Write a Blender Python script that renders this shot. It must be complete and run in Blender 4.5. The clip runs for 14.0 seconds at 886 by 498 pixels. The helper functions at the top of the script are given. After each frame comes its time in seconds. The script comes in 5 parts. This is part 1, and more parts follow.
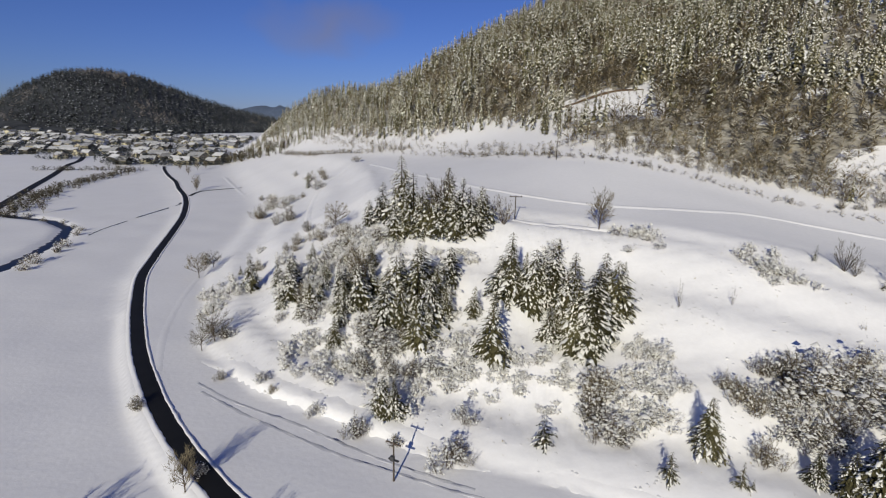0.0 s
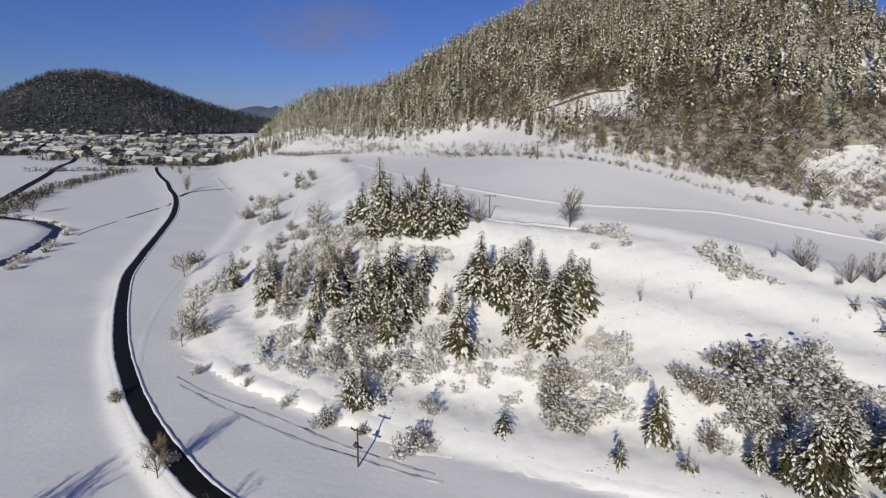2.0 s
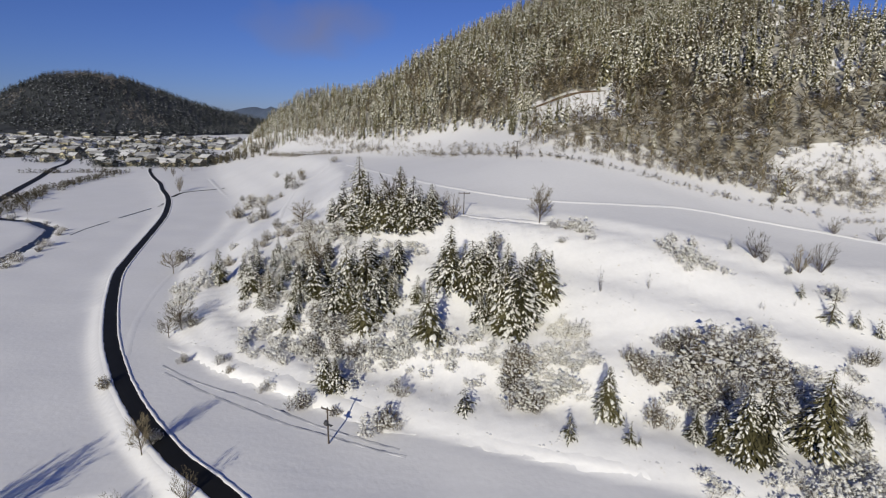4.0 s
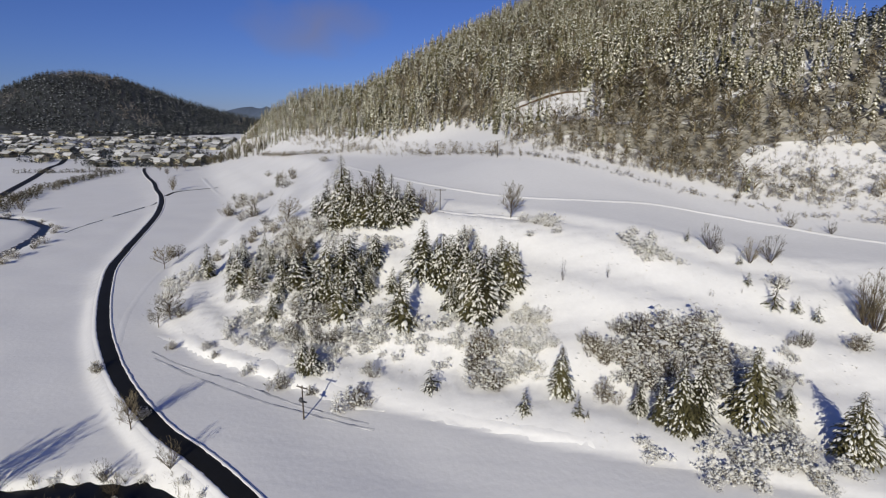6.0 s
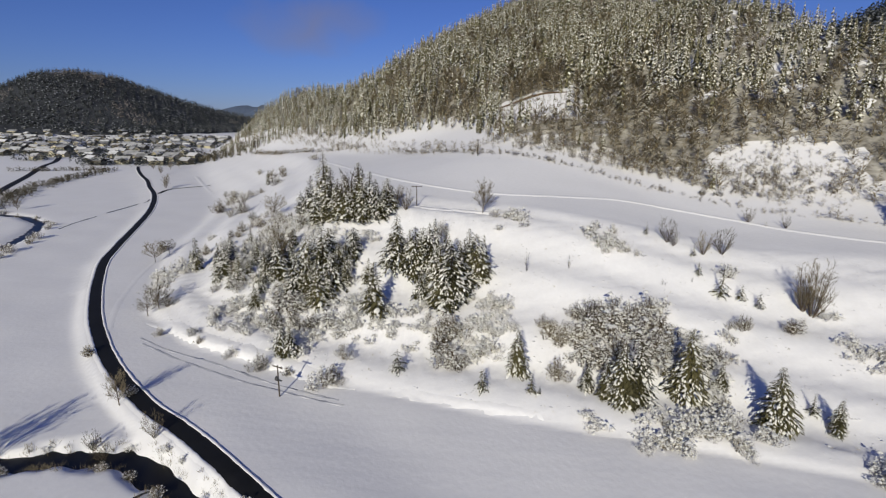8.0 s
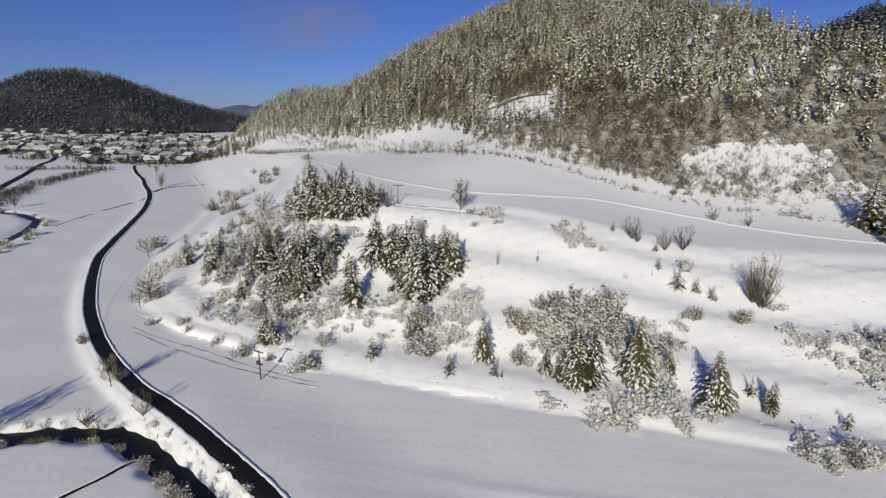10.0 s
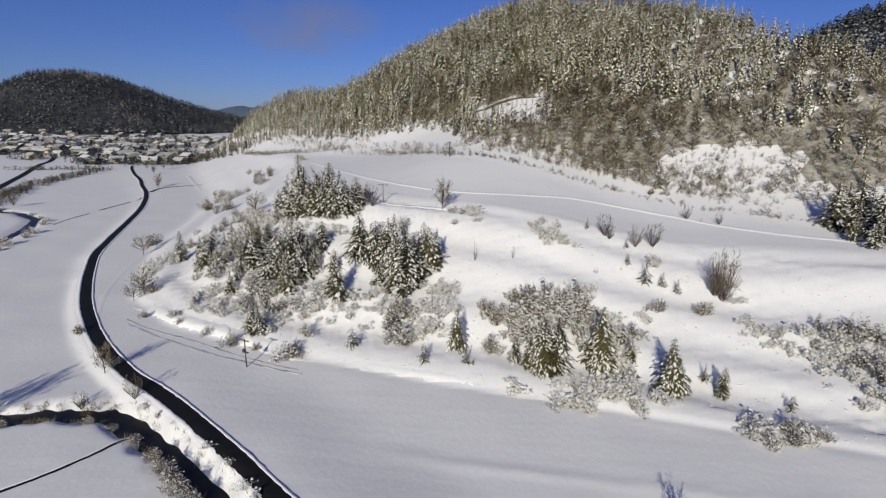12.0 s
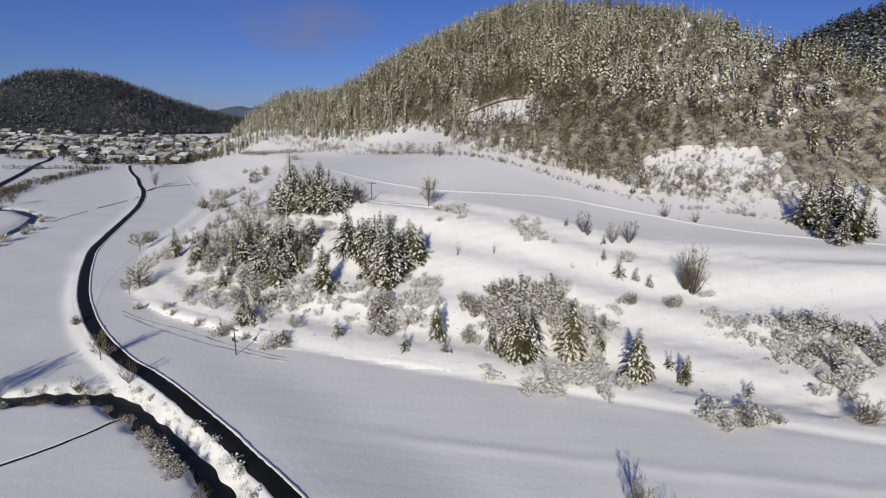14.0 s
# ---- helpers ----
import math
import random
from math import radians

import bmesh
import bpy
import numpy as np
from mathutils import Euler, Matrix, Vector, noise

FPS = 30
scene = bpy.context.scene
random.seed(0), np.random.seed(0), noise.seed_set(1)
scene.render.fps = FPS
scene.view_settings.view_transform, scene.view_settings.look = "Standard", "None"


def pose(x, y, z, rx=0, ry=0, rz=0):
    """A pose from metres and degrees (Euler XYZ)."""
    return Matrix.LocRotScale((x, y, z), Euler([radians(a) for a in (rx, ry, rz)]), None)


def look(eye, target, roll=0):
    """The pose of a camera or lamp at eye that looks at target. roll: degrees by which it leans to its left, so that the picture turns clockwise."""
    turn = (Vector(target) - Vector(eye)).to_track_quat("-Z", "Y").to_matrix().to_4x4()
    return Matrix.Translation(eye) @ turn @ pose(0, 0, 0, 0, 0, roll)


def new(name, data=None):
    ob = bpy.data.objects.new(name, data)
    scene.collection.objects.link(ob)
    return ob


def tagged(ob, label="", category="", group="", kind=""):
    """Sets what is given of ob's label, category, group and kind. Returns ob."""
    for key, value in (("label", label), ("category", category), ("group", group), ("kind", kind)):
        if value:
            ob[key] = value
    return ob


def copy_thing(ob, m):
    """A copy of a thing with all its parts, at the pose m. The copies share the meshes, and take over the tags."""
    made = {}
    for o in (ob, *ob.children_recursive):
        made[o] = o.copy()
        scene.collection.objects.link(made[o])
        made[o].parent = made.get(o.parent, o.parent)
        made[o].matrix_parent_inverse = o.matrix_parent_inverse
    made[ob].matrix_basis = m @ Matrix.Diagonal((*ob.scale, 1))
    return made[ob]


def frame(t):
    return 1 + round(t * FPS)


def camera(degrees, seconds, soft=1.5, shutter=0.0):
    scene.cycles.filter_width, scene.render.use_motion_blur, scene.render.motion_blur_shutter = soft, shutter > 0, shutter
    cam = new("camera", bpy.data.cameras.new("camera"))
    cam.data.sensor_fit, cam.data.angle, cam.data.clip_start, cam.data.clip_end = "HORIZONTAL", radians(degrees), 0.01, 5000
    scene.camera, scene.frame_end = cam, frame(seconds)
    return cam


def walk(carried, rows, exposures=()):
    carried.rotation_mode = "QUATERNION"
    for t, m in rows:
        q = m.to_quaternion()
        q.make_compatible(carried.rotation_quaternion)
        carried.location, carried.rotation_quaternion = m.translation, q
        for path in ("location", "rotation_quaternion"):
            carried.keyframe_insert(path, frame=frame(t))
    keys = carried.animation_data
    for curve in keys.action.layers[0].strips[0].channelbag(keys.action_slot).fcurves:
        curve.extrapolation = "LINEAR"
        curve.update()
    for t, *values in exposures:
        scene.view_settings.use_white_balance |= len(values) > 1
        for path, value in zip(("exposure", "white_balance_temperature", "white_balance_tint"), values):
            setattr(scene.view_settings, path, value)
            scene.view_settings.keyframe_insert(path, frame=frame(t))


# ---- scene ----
cam = camera(82.6, 14.0, soft=1.1)
PATH = [
    (0, (-1.73, 0.148, 53.633), (-1.997, 2.069, 53.145), 1.2),
    (0.5, (-0.277, -0.384, 53.696), (-0.54, 1.538, 53.21), 1.2),
    (1, (1.296, -1.099, 53.822), (1.035, 0.824, 53.336), 1.1),
    (1.5, (2.881, -1.94, 53.957), (2.623, -0.017, 53.47), 1.1),
    (2, (4.488, -2.886, 54.06), (4.233, -0.963, 53.573), 1.1),
    (2.5, (6.093, -4.0, 54.124), (5.841, -2.077, 53.637), 1.0),
    (3, (7.808, -5.438, 54.159), (7.559, -3.514, 53.671), 1.0),
    (5.3, (15.726, -13.172, 54.677), (15.489, -11.246, 54.191), 0.6),
    (5.5, (16.421, -13.893, 54.689), (16.188, -11.968, 54.2), 0.7),
    (6, (18.199, -15.783, 54.753), (17.968, -13.858, 54.264), 0.7),
    (6.5, (19.987, -17.707, 54.838), (19.759, -15.781, 54.348), 0.7),
    (7, (21.902, -19.7, 54.939), (21.679, -17.775, 54.447), 0.7),
    (7.5, (23.82, -21.544, 55.05), (23.599, -19.618, 54.558), 0.7),
    (8, (25.744, -23.349, 55.185), (25.526, -21.423, 54.692), 0.8),
    (10.5, (34.452, -32.388, 56.023), (34.243, -30.461, 55.531), 1.0),
    (11, (36.105, -34.035, 56.137), (35.897, -32.107, 55.647), 1.0),
    (11.5, (37.622, -35.56, 56.219), (37.414, -33.632, 55.73), 1.1),
    (12, (39.035, -37.046, 56.288), (38.829, -35.117, 55.8), 1.1),
    (12.5, (40.394, -38.564, 56.309), (40.189, -36.635, 55.822), 1.2),
    (13, (41.742, -40.127, 56.304), (41.537, -38.198, 55.818), 1.2),
    (13.5, (42.999, -41.535, 56.28), (42.796, -39.605, 55.796), 1.3),
    (14, (44.203, -42.849, 56.254), (44.002, -40.919, 55.77), 1.3),
]
walk(cam, [(t, look(eye, aim, roll)) for t, eye, aim, roll in PATH])

# ---- light: low winter sun from behind the camera, clear sky ----
SUN_ELEVATION = radians(22)
SUN_AZIMUTH = radians(187)   # the sun stands towards -y
world = bpy.data.worlds.new("world")
scene.world = world
world.use_nodes = True
wn, wl = world.node_tree.nodes, world.node_tree.links
sky = wn.new("ShaderNodeTexSky")
sky.sky_type = "NISHITA"
sky.sun_disc = False
sky.sun_elevation, sky.sun_rotation = SUN_ELEVATION, SUN_AZIMUTH
sky.altitude = 600
sky.air_density, sky.dust_density, sky.ozone_density = 1.0, 0.2, 3.0
wn["Background"].inputs["Strength"].default_value = 0.055
tint = wn.new("ShaderNodeMix")
tint.data_type, tint.blend_type = "RGBA", "MULTIPLY"
tint.inputs["Factor"].default_value = 1.0
wl.new(sky.outputs["Color"], tint.inputs[6])
tint.inputs[7].default_value = (0.52, 0.655, 1.27, 1)
# a faint, ragged cloud low in the northern sky
where = wn.new("ShaderNodeTexCoord")
ragged = wn.new("ShaderNodeTexNoise")
ragged.inputs["Scale"].default_value, ragged.inputs["Detail"].default_value = 9.0, 5.0
wl.new(where.outputs["Generated"], ragged.inputs["Vector"])
push = wn.new("ShaderNodeMix")
push.data_type = "VECTOR"
push.inputs[0].default_value = 0.10
wl.new(where.outputs["Generated"], push.inputs[4])
wl.new(ragged.outputs["Color"], push.inputs[5])
spot = wn.new("ShaderNodeMapping")
spot.inputs["Scale"].default_value = (8.0, 8.0, 22.0)
CLOUD = Vector((-0.345, 0.925, 0.158)) * 0.9 + Vector((0.05, 0.05, 0.05))
spot.inputs["Location"].default_value = (-CLOUD.x * 8.0, -CLOUD.y * 8.0, -CLOUD.z * 22.0)
wl.new(push.outputs[1], spot.inputs["Vector"])
puff = wn.new("ShaderNodeTexGradient")
puff.gradient_type = "SPHERICAL"
wl.new(spot.outputs["Vector"], puff.inputs["Vector"])
thin = wn.new("ShaderNodeMath")
thin.operation = "MULTIPLY"
thin.inputs[1].default_value = 0.55
wl.new(puff.outputs["Fac"], thin.inputs[0])
veil = wn.new("ShaderNodeMix")
veil.data_type = "RGBA"
veil.inputs[7].default_value = (3.6, 3.5, 4.6, 1)
wl.new(thin.outputs[0], veil.inputs[0])
wl.new(tint.outputs[2], veil.inputs[6])
wl.new(veil.outputs[2], wn["Background"].inputs["Color"])
sun = new("sun", bpy.data.lights.new("sun", "SUN"))
sun.data.energy, sun.data.angle, sun.data.color = 4.0, radians(0.53), (1.0, 0.948, 0.765)
sun.matrix_world = look((0, 0, 0), (math.sin(SUN_AZIMUTH) * -1, -math.cos(SUN_AZIMUTH), -math.tan(SUN_ELEVATION)))
scene.view_settings.exposure = 0.0

# ---- materials ----
def material(name, base, rough=0.8, spread=0.15, scale=3.0, fine=30.0, bump=0.3, depth=0.02, second=None, sheen=0.0, vary=0.0, island=False):
    """A procedural surface: base colour varied at two scales, with fine relief."""
    m = bpy.data.materials.new(name)
    m.use_nodes = True
    n, l = m.node_tree.nodes, m.node_tree.links
    b = n["Principled BSDF"]
    co = n.new("ShaderNodeNewGeometry")
    big, small = n.new("ShaderNodeTexNoise"), n.new("ShaderNodeTexNoise")
    big.inputs["Scale"].default_value, big.inputs["Detail"].default_value = scale, 4
    small.inputs["Scale"].default_value, small.inputs["Detail"].default_value = fine, 3
    l.new(co.outputs["Position"], big.inputs["Vector"])
    l.new(co.outputs["Position"], small.inputs["Vector"])
    add = n.new("ShaderNodeMath")
    add.operation = "ADD"
    l.new(big.outputs["Fac"], add.inputs[0])
    l.new(small.outputs["Fac"], add.inputs[1])
    top = add
    if vary:
        r = n.new("ShaderNodeMath")
        r.operation = "MULTIPLY_ADD"
        r.inputs[1].default_value = vary
        if island:
            l.new(co.outputs["Random Per Island"], r.inputs[0])
        else:
            l.new(n.new("ShaderNodeObjectInfo").outputs["Random"], r.inputs[0])
        l.new(add.outputs[0], r.inputs[2])
        top = r
    ramp = n.new("ShaderNodeValToRGB")
    lo = [max(0, c * (1 - spread)) for c in base]
    hi = [min(1, c * (1 + spread)) for c in (second or base)]
    ramp.color_ramp.elements[0].position, ramp.color_ramp.elements[1].position = 0.3, 0.7
    ramp.color_ramp.elements[0].color, ramp.color_ramp.elements[1].color = (*lo, 1), (*hi, 1)
    half = n.new("ShaderNodeMath")
    half.operation = "MULTIPLY"
    half.inputs[1].default_value = 1 / (2 + vary)
    l.new(top.outputs[0], half.inputs[0])
    l.new(half.outputs[0], ramp.inputs["Fac"])
    l.new(ramp.outputs["Color"], b.inputs["Base Color"])
    b.inputs["Roughness"].default_value = rough
    b.inputs["Specular IOR Level"].default_value = 0.25
    if bump:
        bp = n.new("ShaderNodeBump")
        bp.inputs["Strength"].default_value, bp.inputs["Distance"].default_value = bump, depth
        l.new(add.outputs[0], bp.inputs["Height"])
        l.new(bp.outputs["Normal"], b.inputs["Normal"])
    return m


M_SNOW = material("snow_ground", (0.78, 0.77, 0.78), 0.75, 0.04, 0.05, 0.9, 0.34, 0.12)
# packed snow of the ruts, greyed to stand for the shade in their grooves
M_RUT_SHADE = material("packed_snow", (0.52, 0.52, 0.55), 0.7, 0.15, 0.3, 3.0, 0.4, 0.03)
M_ASPHALT = material("wet_asphalt", (0.009, 0.009, 0.010), 0.75, 0.4, 0.3, 8, 0.2, 0.02)
# litter and snow, toned down for the shade the trees throw on them
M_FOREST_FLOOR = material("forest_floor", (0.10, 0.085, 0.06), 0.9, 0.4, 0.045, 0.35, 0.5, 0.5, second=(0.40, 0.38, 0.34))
# grey-blue stands for the haze in front of the ridge
M_HAZY_RIDGE = material("far_ridge", (0.13, 0.17, 0.24), 0.95, 0.2, 0.003, 0.03, 0)
M_NEEDLES = material("spruce_needles", (0.016, 0.016, 0.007), 0.7, 0.5, 0.6, 9, 0, second=(0.092, 0.082, 0.038), vary=0.6)
M_TREE_SNOW = material("snow_on_branches", (0.86, 0.845, 0.81), 0.7, 0.06, 0.8, 12, 0)
# snow on twigs lets part of the light through
n, l = M_TREE_SNOW.node_tree.nodes, M_TREE_SNOW.node_tree.links
glow, blend = n.new("ShaderNodeBsdfTranslucent"), n.new("ShaderNodeMixShader")
glow.inputs["Color"].default_value, blend.inputs[0].default_value = (0.80, 0.79, 0.77, 1), 0.15
l.new(n["Principled BSDF"].outputs[0], blend.inputs[1])
l.new(glow.outputs[0], blend.inputs[2])
l.new(blend.outputs[0], n["Material Output"].inputs["Surface"])
M_BARK = material("bark", (0.10, 0.075, 0.055), 0.9, 0.4, 2, 30, 0.4, 0.02)
M_TWIG = material("twigs", (0.045, 0.037, 0.023), 0.9, 0.4, 0.5, 10, 0, second=(0.185, 0.153, 0.098), vary=0.8)
M_WOODS = material("forest_needles", (0.045, 0.043, 0.022), 0.8, 0.35, 0.03, 0.5, 0, second=(0.215, 0.195, 0.112), vary=0.8, island=True)
M_BROWN_WOODS = material("forest_twigs", (0.155, 0.124, 0.077), 0.9, 0.30, 0.02, 0.4, 0, second=(0.290, 0.238, 0.150), vary=0.8, island=True)
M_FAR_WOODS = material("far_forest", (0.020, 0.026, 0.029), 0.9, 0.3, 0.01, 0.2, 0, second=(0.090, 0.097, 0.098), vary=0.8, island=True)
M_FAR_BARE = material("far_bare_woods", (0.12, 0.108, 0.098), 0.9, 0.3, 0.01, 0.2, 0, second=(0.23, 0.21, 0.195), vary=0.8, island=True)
M_DUSTED = material("snow_dusted_boughs", (0.60, 0.582, 0.51), 0.85, 0.10, 0.04, 0.6, 0, second=(0.80, 0.78, 0.71), vary=1.0, island=True)
M_HEDGE = material("hedge_twigs", (0.050, 0.044, 0.028), 0.9, 0.4, 0.02, 0.3, 0, second=(0.125, 0.105, 0.066), vary=0.8, island=True)
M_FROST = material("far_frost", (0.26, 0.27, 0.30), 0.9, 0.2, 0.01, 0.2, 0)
M_WATER = material("stream_water", (0.008, 0.008, 0.008), 0.35, 0.3, 0.3, 4, 0.3, 0.03)
M_POLE = material("weathered_pole", (0.07, 0.055, 0.045), 0.85, 0.3, 1, 20, 0.3, 0.01)
M_METAL = material("dark_metal", (0.06, 0.06, 0.065), 0.45, 0.2, 3, 30, 0)
M_WALL = material("render_wall", (0.08, 0.075, 0.06), 0.85, 0.2, 0.2, 3, 0.1, 0.01, second=(0.46, 0.42, 0.30), vary=1.4)
# roof snow in varied greys: shade of slanting roofs and haze painted in
M_ROOF_SNOW_SHADED = material("roof_snow", (0.18, 0.18, 0.185), 0.75, 0.25, 0.08, 0.6, 0.2, 0.05, second=(0.50, 0.50, 0.51), vary=1.0)
M_ROOF = material("roof_tiles", (0.12, 0.07, 0.05), 0.85, 0.3, 0.5, 5, 0.2, 0.02)
M_GLASS = material("window_glass", (0.03, 0.035, 0.045), 0.2, 0.2, 1, 8, 0)
M_TIMBER = material("dark_timber", (0.10, 0.065, 0.04), 0.85, 0.3, 1, 12, 0.3, 0.02)
M_GRASS = material("dry_grass", (0.20, 0.165, 0.085), 0.95, 0.4, 0.4, 6, 0, second=(0.34, 0.29, 0.17))
# far undergrowth with tree shade painted in; lighter patches for sunlit slope
M_UNDER_SHADE = material("undergrowth", (0.014, 0.016, 0.021), 0.95, 0.4, 0.006, 0.05, 0.3, 0.5, second=(0.050, 0.054, 0.062))

# ---- the ground ----
# the foot of the hill: a line from the far end of the valley round the spur to the right
FOOT = np.array([(-1400, 3000), (-800, 1500), (-560, 1000), (-430, 720), (-340, 565), (-262, 440), (-165, 300), (-132, 225), (-112, 165), (-76, 104), (-52, 86), (-23, 75),
                 (22, 65), (83, 54), (125, 47), (200, 40), (320, 20), (700, -60)], float)
# the lower edge of the forest on the hill
EDGE = np.array([(-1380, 3000), (-780, 1500), (-545, 1000), (-410, 720), (-325, 575), (-232, 500), (-160, 420), (-85, 332), (-26, 300), (16, 232), (60, 205), (97, 174), (131, 172), (160, 156), (215, 138), (330, 100), (700, 20)], float)
# sections through the open slope: distance from the foot, height
DIST = (0, 1.9, 13, 40, 62, 75, 100, 122, 147, 175)
WEST = (0, 1.2, 5.5, 15.5, 25, 30, 37, 43, 47, 50)
MID = (0, 1.3, 3.9, 16.6, 27.2, 29.4, 32.6, 37.6, 42.5, 46)
EAST = (0, 0.7, 1.6, 10.3, 19.6, 21.6, 23.2, 28.2, 31, 32)
# the forest slope: distance from its edge, height above the edge
UP = (0, 20, 55, 85, 115, 150, 200, 300, 420, 700)
RISE = (0, 6.5, 23, 43, 60, 76, 97, 138, 172, 200)


def smooth(a, b, x):
    t = np.clip((x - a) / (b - a), 0, 1)
    return t * t * (3 - 2 * t)


def to_line(x, y, line):
    """Distance to a polyline, positive to the right of its run reversed, and the length along it."""
    best, side, along, run = np.full(np.shape(x), 1e9), np.ones(np.shape(x)), np.zeros(np.shape(x)), 0.0
    for (ax, ay), (bx, by) in zip(line[:-1], line[1:]):
        dx, dy = bx - ax, by - ay
        n = math.hypot(dx, dy)
        t = np.clip(((x - ax) * dx + (y - ay) * dy) / n ** 2, 0, 1)
        d = np.hypot(x - ax - t * dx, y - ay - t * dy)
        s = np.where(dx * (y - ay) - dy * (x - ax) >= 0, 1.0, -1.0)
        near = d < best
        best, side, along = np.where(near, d, best), np.where(near, s, side), np.where(near, run + t * n, along)
        run += n
    return best * side, along


def waves(x, y, size, seed):
    """A cheap smooth noise, about -1 to 1."""
    out, a = np.zeros(np.shape(x)), seed * 1.7
    for k in range(5):
        a += 2.4
        f = (1 + 0.37 * k) / size
        out = out + np.sin((x * math.cos(a) + y * math.sin(a)) * f * 6.28 + a * 3) / 5
    return out * 1.6


ROAD = np.array([(420, -300), (190, -118), (84, -34), (34, 5), (13.5, 21), (4.2, 28), (-2.5, 33), (-14.2, 41.2), (-27.8, 50.2), (-41, 57.5),
                 (-53.7, 66.6), (-65.7, 76.7), (-74.5, 85.2), (-85.5, 96.6), (-96.8, 109.9), (-109.9, 126.4), (-127.1, 150.2), (-142.7, 178.3), (-160.9, 212.6), (-181.9, 251.0), (-207.4, 291.3), (-231.5, 324.5), (-257.2, 355.2), (-286.1, 392.2), (-321.3, 431.7), (-361.2, 480.2), (-385, 512)], float)
STREAM = np.array([(-140, 14), (-90, 36), (-57, 41.2), (-51.4, 43.4), (-43.8, 45), (-34.8, 45.2), (-27.5, 41.7), (-17.6, 36.4), (-8.8, 31), (-2.9, 27.2), (3.6, 21.6), (13.5, 10), (39, -19), (62, -40), (84, -58)], float)
FAR_STREAM = np.array([(-180, 122), (-187, 153), (-195.4, 174.5), (-206.8, 198), (-223.4, 219.8), (-247, 233.5), (-286, 241), (-350, 248)], float)


DRIFT = np.array([(16, 39.6), (27.6, 38.7), (43.8, 37.6), (61.4, 36.7), (81.9, 35.8), (109.3, 35.4), (150, 35)], float)


def hill_form(x, y):
    d, s = to_line(x, y, FOOT)
    up, s = to_line(x, y, EDGE)
    w = smooth(-60, -140, x + 0.25 * (y - 150))
    e = smooth(35, 105, x)
    dd = np.maximum(d, 0)
    z = np.interp(dd, DIST, MID) * (1 - w) * (1 - e) + np.interp(dd, DIST, WEST) * w * (1 - e) + np.interp(dd, DIST, EAST) * e
    z = z + np.interp(np.maximum(up, 0), UP, RISE)
    # the ridge falls away behind and to the east
    crest = 199 - 0.00012 * (x - 120) ** 2 - 0.14 * np.maximum(120 - x, 0) - np.clip(0.24 * (40 - x), 0, 42) - 35 * np.exp(-((x + 125) / 95) ** 2) + 8 * np.exp(-((x + 300) / 70) ** 2) - 0.0004 * np.maximum(y - 560, 0) ** 2 - 1.1 * np.maximum(x - 125, 0)
    z = z - np.maximum(z - np.maximum(crest, 0), 0)
    return np.maximum(z, 0), d


def hill(x, y):
    """The hill, with its upper meadow and forest slope rounded off."""
    x, y = np.asarray(x, float), np.asarray(y, float)
    z, d = hill_form(x, y)
    soft = smooth(68, 105, d)
    if np.any(soft > 0):
        mean = z / 9
        for k in range(8):
            a = k * math.pi / 4
            mean = mean + hill_form(x + 20 * math.cos(a), y + 20 * math.sin(a))[0] / 9
        z = z + (mean - z) * soft
    return z, d


